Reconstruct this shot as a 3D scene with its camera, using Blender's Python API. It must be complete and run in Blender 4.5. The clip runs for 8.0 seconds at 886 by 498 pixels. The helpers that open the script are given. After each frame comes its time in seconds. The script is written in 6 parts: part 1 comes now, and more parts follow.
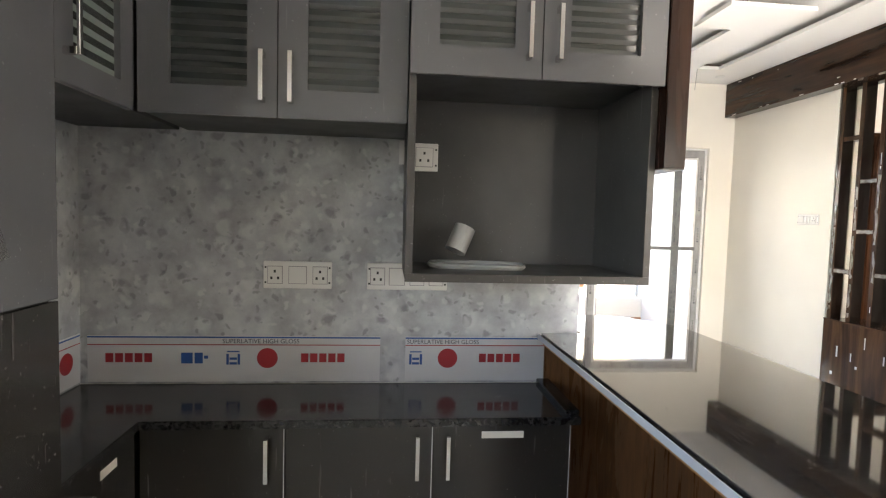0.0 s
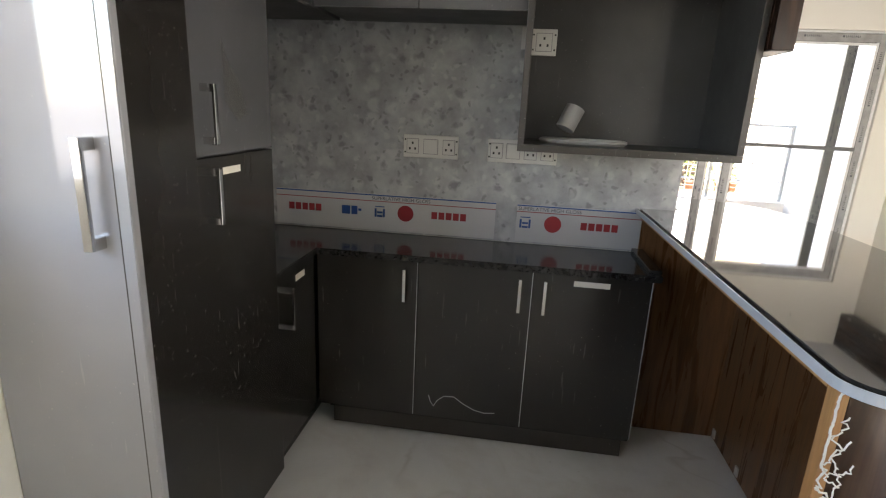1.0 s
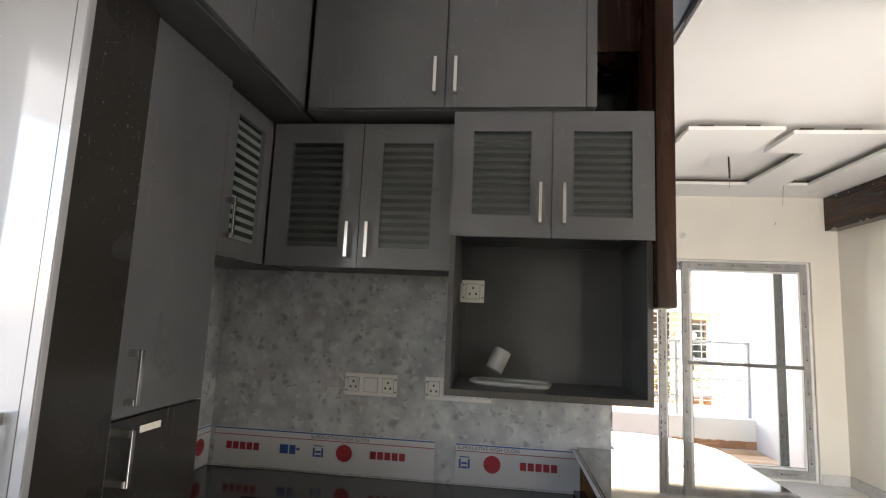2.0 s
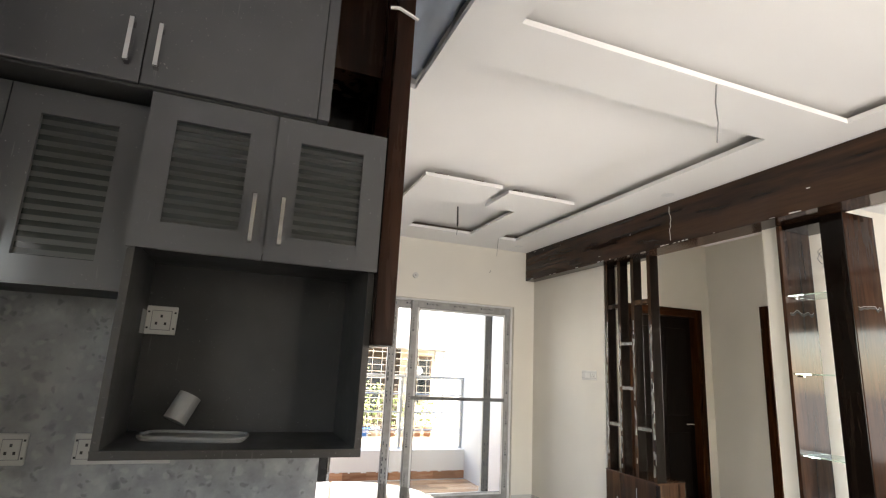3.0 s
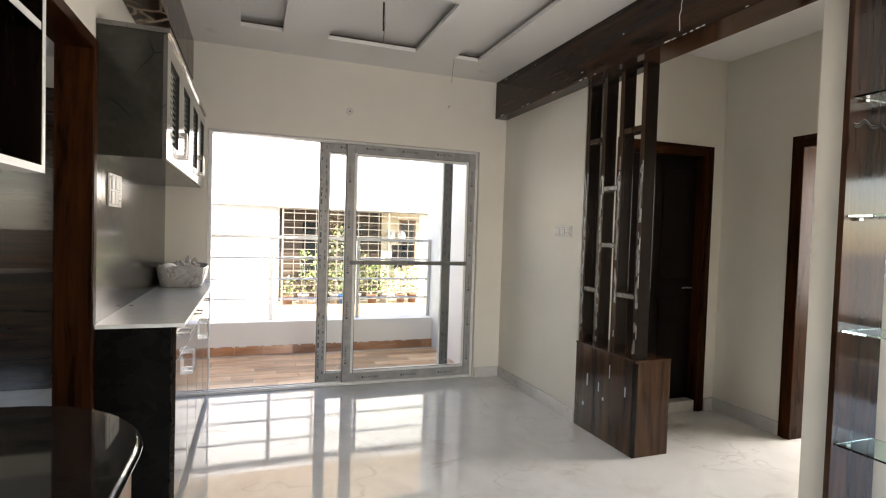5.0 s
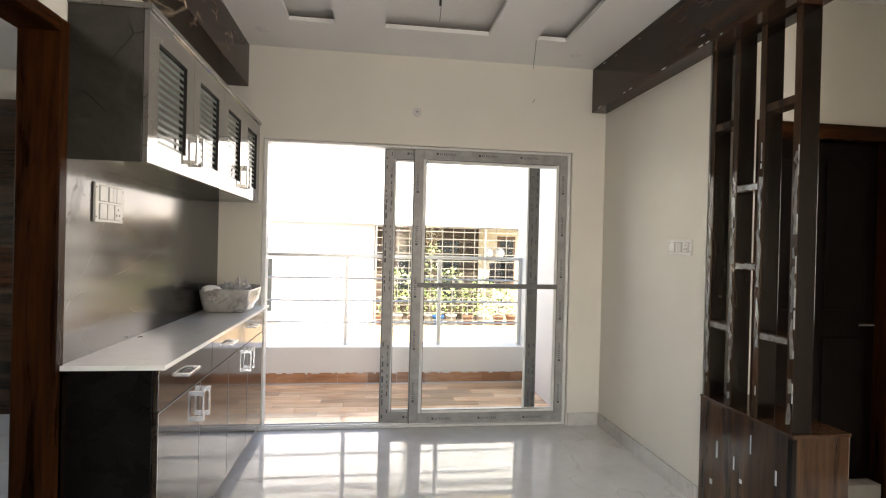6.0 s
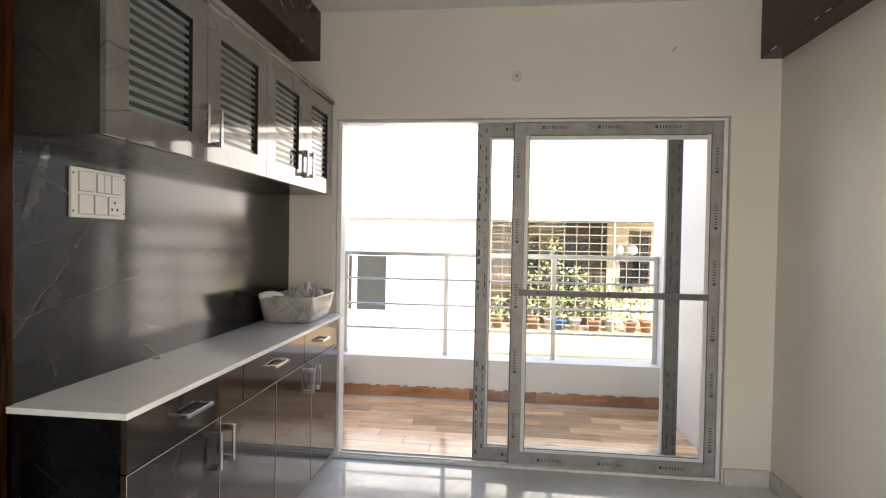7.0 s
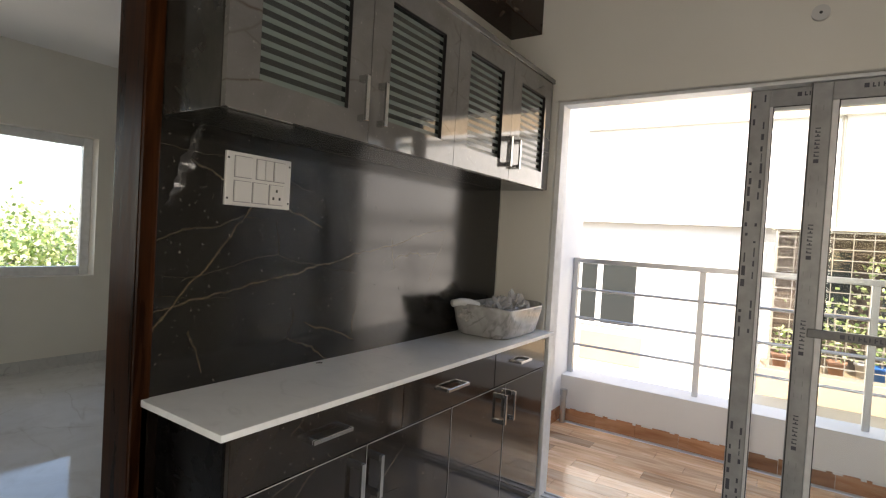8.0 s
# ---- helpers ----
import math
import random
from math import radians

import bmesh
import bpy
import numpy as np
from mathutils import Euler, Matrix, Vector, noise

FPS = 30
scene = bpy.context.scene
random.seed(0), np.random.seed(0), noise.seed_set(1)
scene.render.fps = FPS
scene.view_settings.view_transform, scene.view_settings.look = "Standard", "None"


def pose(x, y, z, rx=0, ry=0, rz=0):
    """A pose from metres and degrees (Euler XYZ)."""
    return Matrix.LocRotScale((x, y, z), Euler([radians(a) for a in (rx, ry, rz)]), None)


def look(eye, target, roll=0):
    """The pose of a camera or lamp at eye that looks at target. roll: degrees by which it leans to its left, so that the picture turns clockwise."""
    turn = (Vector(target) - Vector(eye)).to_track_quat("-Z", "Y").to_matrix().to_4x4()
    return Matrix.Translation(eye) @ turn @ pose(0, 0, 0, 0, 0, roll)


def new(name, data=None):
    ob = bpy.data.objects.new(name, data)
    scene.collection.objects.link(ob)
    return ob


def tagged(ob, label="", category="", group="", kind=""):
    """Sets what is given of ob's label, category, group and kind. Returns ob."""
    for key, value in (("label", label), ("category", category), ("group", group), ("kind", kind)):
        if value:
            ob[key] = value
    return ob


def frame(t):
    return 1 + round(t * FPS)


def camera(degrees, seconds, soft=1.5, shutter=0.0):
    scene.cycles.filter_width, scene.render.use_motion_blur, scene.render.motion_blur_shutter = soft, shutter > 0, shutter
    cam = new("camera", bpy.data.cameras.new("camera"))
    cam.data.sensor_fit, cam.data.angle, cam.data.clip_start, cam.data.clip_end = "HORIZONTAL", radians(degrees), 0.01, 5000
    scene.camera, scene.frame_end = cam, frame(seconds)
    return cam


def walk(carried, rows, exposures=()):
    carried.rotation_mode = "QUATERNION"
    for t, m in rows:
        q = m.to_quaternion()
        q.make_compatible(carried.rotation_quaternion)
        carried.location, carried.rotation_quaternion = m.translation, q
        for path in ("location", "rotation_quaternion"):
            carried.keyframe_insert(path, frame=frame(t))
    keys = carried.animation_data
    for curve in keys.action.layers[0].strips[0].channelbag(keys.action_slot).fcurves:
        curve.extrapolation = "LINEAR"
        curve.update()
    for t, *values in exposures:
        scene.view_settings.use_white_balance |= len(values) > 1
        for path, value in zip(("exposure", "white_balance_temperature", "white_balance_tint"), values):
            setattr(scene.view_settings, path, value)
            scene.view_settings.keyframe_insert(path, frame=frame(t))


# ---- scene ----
# ---- camera and its walk ----
cam = camera(80.6, 8.0, 1.2)
PATH = [
    (0, (-0.965, -5.246, 1.352), (-0.764, -3.26, 1.231), 1.6),
    (0.5, (-0.985, -5.483, 1.301), (-1.086, -3.532, 0.872), 1.9),
    (1, (-0.919, -5.58, 1.301), (-1.175, -3.666, 0.779), 2.7),
    (1.5, (-0.787, -5.684, 1.343), (-1.143, -3.718, 1.254), 2.4),
    (1.7, (-0.762, -5.671, 1.404), (-1.097, -3.701, 1.485), 2.4),
    (2.8, (-0.647, -5.535, 1.459), (-0.219, -3.635, 1.913), 3.2),
    (3, (-0.612, -5.446, 1.453), (0.072, -3.617, 1.884), 2.9),
    (3.5, (-0.447, -5.237, 1.425), (0.709, -3.627, 1.695), 1.7),
    (4, (-0.108, -5.028, 1.36), (1.073, -3.415, 1.412), 2.8),
    (4.5, (0.126, -4.784, 1.374), (1.086, -3.032, 1.279), 2.4),
    (4.7, (0.219, -4.698, 1.384), (1.057, -2.885, 1.287), 2.2),
    (5.8, (0.715, -4.102, 1.383), (1.068, -2.134, 1.377), 1.2),
    (6, (0.806, -3.953, 1.393), (1.073, -1.971, 1.382), 1.4),
    (6.5, (0.922, -3.581, 1.382), (0.934, -1.581, 1.357), 1.6),
    (7, (1.037, -3.203, 1.407), (0.818, -1.215, 1.371), 1.0),
    (7.5, (1.157, -2.89, 1.399), (0.487, -1.006, 1.345), 3.0),
    (8, (1.094, -2.621, 1.405), (-0.025, -0.964, 1.353), 3.4),
]
EXPOSURES = [(t, s, 6950 if t < 5 else 7150, 14) for t, s in ((0, 4.1), (0.5, 3.95), (1.0, 3.7), (1.7, 3.6), (2.8, 3.25), (3.0, 3.15), (3.6, 2.75), (4.0, 2.58), (4.5, 2.55), (6.0, 2.73), (6.5, 2.63), (7.2, 2.44), (8, 2.15))]
walk(cam, [(t, look(e, g, r)) for t, e, g, r in PATH], EXPOSURES)


# ---- world, sun, large lights ----
world = bpy.data.worlds.new("world")
scene.world = world
world.use_nodes = True
wn = world.node_tree.nodes
sky = wn.new("ShaderNodeTexSky")
sky.sky_type = "NISHITA"
sky.sun_disc = False
sky.sun_elevation = radians(44)
sky.sun_rotation = radians(167)
world.node_tree.links.new(sky.outputs[0], wn["Background"].inputs[0])
wn["Background"].inputs[1].default_value = 0.15

sun = new("sun", bpy.data.lights.new("sun", "SUN"))
sun.data.energy = 2.7
sun.data.angle = radians(0.6)
sun.data.color = (1.0, 0.95, 0.87)
sun.matrix_world = look((6, -12, 18), (2.0, 6.0, 0.0))


def window_light(name, eye, target, sx, sy, power, color=(0.93, 0.97, 1.0)):
    """An area lamp as sky light in an opening; some openings are unseen additions."""
    ob = new(name, bpy.data.lights.new(name, "AREA"))
    ob.data.shape = "RECTANGLE"
    ob.data.size, ob.data.size_y, ob.data.energy, ob.data.color = sx, sy, power, color
    ob.matrix_world = look(eye, target)
    return ob


window_light("hall_daylight", (7.39, -5.8, 1.35), (2.0, -5.8, 1.2), 2.7, 1.65, 3.2, (1.0, 0.97, 0.92))
# added bedroom fill at an unseen opening in its south wall
window_light("bedroom_fill", (-3.2, -3.42, 1.5), (-2.6, -1.0, 1.0), 1.4, 1.2, 1.4)
window_light("utility_daylight", (-2.02, -5.55, 1.6), (0.0, -5.4, 1.2), 1.2, 0.95, 0.4, (0.86, 0.93, 1.0))
# added fill for dining and lobby, from an assumed window behind the walk
window_light("south_fill", (1.1, -8.04, 1.35), (1.7, -2.0, 1.3), 0.95, 1.7, 14.5, (1.0, 0.975, 0.94))
# added lamp that brightens the lobby through the side doorway
window_light("lobby_fill", (5.48, -2.3, 1.45), (4.1, -2.1, 1.2), 1.2, 1.3, 22.5, (1.0, 0.97, 0.93))


# ---- materials ----
def material(name, color, rough=0.5, metal=0.0, coat=0.0, spec=0.5):
    m = bpy.data.materials.new(name)
    m.use_nodes = True
    b = m.node_tree.nodes["Principled BSDF"]
    b.inputs["Base Color"].default_value = (*color, 1)
    b.inputs["Roughness"].default_value = rough
    b.inputs["Metallic"].default_value = metal
    b.inputs["Coat Weight"].default_value = coat
    b.inputs["Coat Roughness"].default_value = 0.04
    b.inputs["Specular IOR Level"].default_value = spec
    return m, m.node_tree.nodes, m.node_tree.links, b


def coords(n, l, scale=(1, 1, 1), rot=(0, 0, 0)):
    g = n.new("ShaderNodeNewGeometry")
    mp = n.new("ShaderNodeMapping")
    mp.inputs["Scale"].default_value = scale
    mp.inputs["Rotation"].default_value = rot
    l.new(g.outputs["Position"], mp.inputs["Vector"])
    return mp.outputs[0]


def noise_tex(n, l, vec, scale, detail=4, rough=0.55, distort=0.0):
    t = n.new("ShaderNodeTexNoise")
    t.inputs["Scale"].default_value = scale
    t.inputs["Detail"].default_value = detail
    t.inputs["Roughness"].default_value = rough
    t.inputs["Distortion"].default_value = distort
    l.new(vec, t.inputs["Vector"])
    return t.outputs["Fac"]


def ramp(n, l, fac, stops):
    r = n.new("ShaderNodeValToRGB")
    e = r.color_ramp.elements
    while len(e) < len(stops):
        e.new(0.5)
    for k, (p, c) in zip(e, stops):
        k.position = p
        k.color = (*c, 1) if len(c) == 3 else c
    l.new(fac, r.inputs[0])
    return r.outputs[0]


def mix(n, l, fac, a, b, mode="MIX"):
    x = n.new("ShaderNodeMix")
    x.data_type = "RGBA"
    x.blend_type = mode
    for socket, value in ((x.inputs[0], fac), (x.inputs[6], a), (x.inputs[7], b)):
        if isinstance(value, (int, float)):
            socket.default_value = value
        elif isinstance(value, tuple):
            socket.default_value = (*value, 1)
        else:
            l.new(value, socket)
    return x.outputs[2]


def bump(n, l, b, fac, strength=0.2, distance=0.002):
    k = n.new("ShaderNodeBump")
    k.inputs["Strength"].default_value = strength
    k.inputs["Distance"].default_value = distance
    l.new(fac, k.inputs["Height"])
    l.new(k.outputs[0], b.inputs["Normal"])


def g3(v):
    return (v, v, v)


def paint(name, color, rough=0.6, amount=0.06):
    m, n, l, b = material(name, color, rough)
    v = coords(n, l)
    big = noise_tex(n, l, v, 1.3, 3)
    fine = noise_tex(n, l, v, 60, 3)
    dark = tuple(c * (1 - amount) for c in color)
    l.new(ramp(n, l, big, [(0.35, dark), (0.65, color)]), b.inputs["Base Color"])
    bump(n, l, b, fine, 0.12, 0.001)
    return m


def laminate(name, dark, light, rough, coat=0.0, scratches=0.3, cloud=5.0, spec=0.5):
    """Plain laminate with cloudy tone, dust and fine scratches."""
    m, n, l, b = material(name, light, rough, 0, coat, spec)
    v = coords(n, l)
    c = ramp(n, l, noise_tex(n, l, v, cloud, 4), [(0.3, dark), (0.7, light)])
    dust = ramp(n, l, noise_tex(n, l, v, 120, 2, 0.5), [(0.70, g3(0)), (0.75, g3(1))])
    area = ramp(n, l, noise_tex(n, l, v, 2.3, 3), [(0.42, g3(0.1 * scratches)), (0.7, g3(scratches))])
    scr = ramp(n, l, noise_tex(n, l, coords(n, l, (60, 60, 5)), 1.5, 2), [(0.685, g3(0)), (0.735, g3(0.7))])
    both = mix(n, l, 1.0, mix(n, l, 0.5, dust, scr, "ADD"), area, "MULTIPLY")
    l.new(mix(n, l, both, c, (0.5, 0.49, 0.47)), b.inputs["Base Color"])
    l.new(ramp(n, l, noise_tex(n, l, v, 4, 4, 0.6), [(0.3, g3(rough * 0.85)), (0.75, g3(min(1, rough * 1.3)))]), b.inputs["Roughness"])
    return m


def wood(name, dark, light, axis="z", rough=0.3, coat=0.3, scale=1.0, spec=0.4):
    """Straight-grained wood or wood laminate; the grain runs along axis."""
    m, n, l, b = material(name, light, rough, 0, coat, spec)
    long, wide = 1.1 * scale, 14 * scale
    sc = {"x": (long, wide, wide), "y": (wide, long, wide), "z": (wide, wide, long)}[axis]
    v = coords(n, l, sc)
    grain = noise_tex(n, l, v, 1.0, 6, 0.6, 1.2)
    fine = noise_tex(n, l, v, 6.0, 3, 0.6)
    mid = tuple((p + q) / 2 for p, q in zip(dark, light))
    c1 = ramp(n, l, grain, [(0.3, dark), (0.5, mid), (0.7, light)])
    c2 = ramp(n, l, fine, [(0.35, g3(0.65)), (0.6, g3(1.0))])
    l.new(mix(n, l, 0.6, c1, c2, "MULTIPLY"), b.inputs["Base Color"])
    bump(n, l, b, noise_tex(n, l, coords(n, l), 5.0, 2), 0.05, 0.004)
    l.new(ramp(n, l, grain, [(0.3, g3(rough * 0.8)), (0.7, g3(rough * 1.3))]), b.inputs["Roughness"])
    return m


def veins(n, l, v, scale, distort, lo=0.0, width=0.02):
    """Long thin flowing lines in two directions, broken up by a slow mask."""
    out = None
    for turn, sc, part_of in (((0.4, 0.7, 0.3), (0.55, 1.5, 1.1), 1.0), ((-0.6, 0.2, 1.1), (0.5, 1.3, 1.6), 0.8)):
        mp = n.new("ShaderNodeMapping")
        mp.inputs["Rotation"].default_value = turn
        mp.inputs["Scale"].default_value = sc
        l.new(v, mp.inputs["Vector"])
        f = noise_tex(n, l, mp.outputs[0], scale * part_of, 4, 0.45, distort)
        line = ramp(n, l, f, [(0.5 - width, g3(0)), (0.5, g3(1)), (0.5 + width, g3(0))])
        gate = ramp(n, l, noise_tex(n, l, mp.outputs[0], scale * 2.1, 2), [(0.45, g3(0)), (0.62, g3(1))])
        one = mix(n, l, 1.0, line, gate, "MULTIPLY")
        out = one if out is None else mix(n, l, 1.0, out, one, "ADD")
    return out


def marble(name, base, tone, vein, scale, rough, coat=0.0, strength=0.6, width=0.02, distort=0.35, dirt=0.0):
    m, n, l, b = material(name, base, rough, 0, coat)
    v = coords(n, l, (1, 1, 1), (0.3, 0.5, 0.4))
    c = ramp(n, l, noise_tex(n, l, v, scale * 1.7, 5, 0.6, 0.8), [(0.32, tone), (0.66, base)])
    vv = veins(n, l, v, scale, distort, 0.0, width)
    fac = mix(n, l, 1.0, vv, g3(strength), "MULTIPLY")
    c = mix(n, l, fac, c, vein)
    if dirt:
        g = coords(n, l)
        film = ramp(n, l, noise_tex(n, l, g, 2.6, 6, 0.7, 0.5), [(0.50, g3(0)), (0.72, g3(dirt))])
        crumbs = ramp(n, l, noise_tex(n, l, g, 38, 3, 0.6), [(0.71, g3(0)), (0.76, g3(dirt * 2.2))])
        c = mix(n, l, mix(n, l, 1.0, film, crumbs, "ADD"), c, (0.33, 0.27, 0.20))
        l.new(ramp(n, l, noise_tex(n, l, g, 2.6, 6, 0.7, 0.5), [(0.45, g3(rough)), (0.72, g3(rough * 3.5))]), b.inputs["Roughness"])
    l.new(c, b.inputs["Base Color"])
    return m


def cracks(n, l, v, scale, wide, bend):
    """Thin straight-running veins: cell edges, stretched, partly missing, slightly bent."""
    t = n.new("ShaderNodeTexNoise")
    t.inputs["Scale"].default_value = 3.0
    t.inputs["Detail"].default_value = 6
    l.new(v, t.inputs["Vector"])
    w = n.new("ShaderNodeVectorMath")
    w.operation = "MULTIPLY_ADD"
    l.new(t.outputs["Color"], w.inputs[0])
    w.inputs[1].default_value = (bend, bend, bend)
    l.new(v, w.inputs[2])
    out = None
    for turn, sc, size, much in (((0.55, 0.3, 0.2), (1, 0.45, 1.3), scale, 1.0), ((-0.75, 0.5, 0.9), (1, 0.5, 1.4), scale * 0.8, 0.7), ((0.9, 0.1, 0.4), (1, 0.6, 1.2), scale * 2.3, 0.4)):
        mp = n.new("ShaderNodeMapping")
        mp.inputs["Rotation"].default_value = turn
        mp.inputs["Scale"].default_value = sc
        l.new(w.outputs[0], mp.inputs["Vector"])
        c = n.new("ShaderNodeTexVoronoi")
        c.feature = "DISTANCE_TO_EDGE"
        c.inputs["Scale"].default_value = size
        l.new(mp.outputs[0], c.inputs["Vector"])
        line = ramp(n, l, c.outputs["Distance"], [(0.0, g3(much)), (wide * size, g3(0))])
        gate = ramp(n, l, noise_tex(n, l, mp.outputs[0], size * 0.9, 3), [(0.53, g3(0)), (0.62, g3(1))])
        one = mix(n, l, 1.0, line, gate, "MULTIPLY")
        out = one if out is None else mix(n, l, 1.0, out, one, "ADD")
    return out


def long_vein(n, l, v, y0, z0, y1, z1, wide):
    """One thin wandering line across a panel in the y-z plane, between two ends."""
    d = Vector((0, y1 - y0, z1 - z0))
    length = d.length
    d.normalize()
    values = []
    for axis, p in ((Vector((0, -d.z, d.y)), (y0, z0)), (d, (y0, z0))):
        k = n.new("ShaderNodeVectorMath")
        k.operation = "DOT_PRODUCT"
        l.new(v, k.inputs[0])
        k.inputs[1].default_value = axis
        s = n.new("ShaderNodeMath")
        s.operation = "SUBTRACT"
        l.new(k.outputs["Value"], s.inputs[0])
        s.inputs[1].default_value = axis.y * p[0] + axis.z * p[1]
        values.append(s.outputs[0])
    w = n.new("ShaderNodeMath")
    w.operation = "MULTIPLY_ADD"
    l.new(noise_tex(n, l, v, 9.0, 5, 0.6), w.inputs[0])
    w.inputs[1].default_value = 0.05
    off = n.new("ShaderNodeMath")
    off.operation = "SUBTRACT"
    l.new(values[0], off.inputs[0])
    off.inputs[1].default_value = 0.025
    l.new(off.outputs[0], w.inputs[2])
    near = n.new("ShaderNodeMath")
    near.operation = "ABSOLUTE"
    l.new(w.outputs[0], near.inputs[0])
    line = ramp(n, l, near.outputs[0], [(0.0, g3(1)), (wide, g3(0))])
    u = n.new("ShaderNodeMath")
    u.operation = "DIVIDE"
    l.new(values[1], u.inputs[0])
    u.inputs[1].default_value = length
    ends = ramp(n, l, u.outputs[0], [(0.0, g3(0)), (0.06, g3(1)), (0.94, g3(1)), (1.0, g3(0))])
    worn = ramp(n, l, noise_tex(n, l, v, 14, 3), [(0.35, g3(0.25)), (0.6, g3(1))])
    return mix(n, l, 1.0, mix(n, l, 1.0, line, ends, "MULTIPLY"), worn, "MULTIPLY")


def cracked(name, base, tone, vein, scale, rough, coat=0.0, strength=0.6, wide=0.003, bend=0.06, spec=0.5, long=(), nicks=0.22):
    """Stone-print laminate with straight thin veins and fine white scratches."""
    m, n, l, b = material(name, base, rough, 0, coat, spec)
    v = coords(n, l)
    c = ramp(n, l, noise_tex(n, l, v, 4.0, 6, 0.65, 0.6), [(0.32, tone), (0.68, base)])
    fac = mix(n, l, 1.0, cracks(n, l, v, scale, wide, bend), g3(strength), "MULTIPLY")
    for row in long:
        fac = mix(n, l, 1.0, fac, mix(n, l, 1.0, long_vein(n, l, v, *row), g3(0.42), "MULTIPLY"), "ADD")
    c = mix(n, l, fac, c, vein)
    nick = ramp(n, l, noise_tex(n, l, v, 75, 3, 0.6), [(0.66, g3(0)), (0.74, g3(nicks))])
    l.new(mix(n, l, nick, c, (0.45, 0.42, 0.37)), b.inputs["Base Color"])
    l.new(ramp(n, l, noise_tex(n, l, v, 6, 5, 0.65), [(0.3, g3(rough * 0.8)), (0.75, g3(rough * 1.4))]), b.inputs["Roughness"])
    return m


WALL = paint("cream_wall_paint", (0.74, 0.71, 0.635), 0.55)
CEIL = paint("white_ceiling_paint", (0.82, 0.81, 0.79), 0.7, 0.03)
# dark tone that stands for the deep shade inside the ceiling recesses
COVE_SHADE = paint("shade_brown_cove", (0.10, 0.075, 0.06), 0.85, 0.3)
WHITE = paint("white_exterior_paint", (0.82, 0.80, 0.76), 0.7, 0.05)
OUT_CREAM = paint("cream_exterior_paint", (0.77, 0.64, 0.45), 0.75, 0.08)
FLOOR = marble("polished_marble_tile", (0.70, 0.705, 0.69), (0.61, 0.615, 0.60), (0.42, 0.40, 0.36), 1.3, 0.03, 0.0, 0.45, 0.010, 0.5, 0.22)
SKIRT = marble("skirting_marble", (0.60, 0.59, 0.56), (0.52, 0.51, 0.49), (0.4, 0.39, 0.37), 3.0, 0.2)
DARK_LAM = laminate("dark_kitchen_laminate", (0.018, 0.016, 0.0145), (0.029, 0.026, 0.0232), 0.16, 0.0, 0.42, 1.6, 0.5)
GREY_LAM = laminate("grey_gloss_laminate", (0.074, 0.075, 0.080), (0.100, 0.101, 0.106), 0.18, 0.1, 0.35, 2.0)
PALE_LAM = laminate("pale_tall_door_laminate", (0.29, 0.29, 0.308), (0.38, 0.38, 0.40), 0.07, 0.3, 1.3, 1.3, 0.7)
CARCASS = laminate("grey_carcass_board", (0.040, 0.040, 0.040), (0.064, 0.063, 0.062), 0.4, 0.0, 0.3, 3.0, 0.3)
EDGE_DARK = laminate("dark_edge_band", (0.03, 0.026, 0.023), (0.05, 0.044, 0.04), 0.4)
EDGE_REVEAL = laminate("dark_reveal_face", (0.010, 0.009, 0.0085), (0.018, 0.016, 0.015), 0.45, 0.0, 0.2, 5.0, 0.25)
WALNUT_Y = wood("walnut_laminate_beam", (0.009, 0.0042, 0.0025), (0.066, 0.032, 0.017), "y", 0.12, 0.0, 0.7, 0.26)
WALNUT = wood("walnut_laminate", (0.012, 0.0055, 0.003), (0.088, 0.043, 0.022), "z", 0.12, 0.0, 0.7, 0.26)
WALNUT_PANEL = wood("reddish_side_panel_laminate", (0.008, 0.003, 0.002), (0.042, 0.017, 0.009), "z", 0.25, 0.0, 0.7, 0.12)
# dark walnut; also stands for shade on the screen uprights and loft gap
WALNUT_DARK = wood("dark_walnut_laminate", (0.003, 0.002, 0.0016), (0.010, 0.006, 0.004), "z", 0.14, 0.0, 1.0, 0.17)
WALNUT_RED = wood("reddish_walnut_laminate", (0.009, 0.004, 0.0026), (0.062, 0.027, 0.014), "z", 0.09, 0.0, 0.7, 0.12)
NICHE_WOOD = wood("brown_niche_laminate", (0.016, 0.007, 0.004), (0.095, 0.043, 0.023), "z", 0.08, 0.0, 0.7, 0.25)
TEAK = wood("teak_door_frame", (0.004, 0.0014, 0.0008), (0.060, 0.019, 0.005), "z", 0.3, 0.0, 1.0, 0.06)
TEAK_Y = wood("teak_door_head", (0.004, 0.0014, 0.0008), (0.060, 0.019, 0.005), "y", 0.22, 0.0, 1.0, 0.12)
TEAK_X = wood("teak_door_head_across", (0.004, 0.0014, 0.0008), (0.060, 0.019, 0.005), "x", 0.22, 0.0, 1.0, 0.12)
PANEL_BROWN = wood("brown_counter_panel", (0.082, 0.038, 0.016), (0.205, 0.098, 0.040), "z", 0.28, 0.0, 1.5)
EDGE_ORANGE = wood("raw_orange_edge_band", (0.30, 0.14, 0.05), (0.50, 0.27, 0.11), "z", 0.5, 0.0)
DOOR_DARK = wood("dark_door_leaf", (0.003, 0.002, 0.0015), (0.009, 0.0055, 0.004), "z", 0.35, 0.0, 1.0, 0.1)
STREAKED = wood("streaked_dark_wardrobe_laminate", (0.003, 0.002, 0.0016), (0.045, 0.024, 0.013), "x", 0.15, 0.0, 0.6, 0.35)
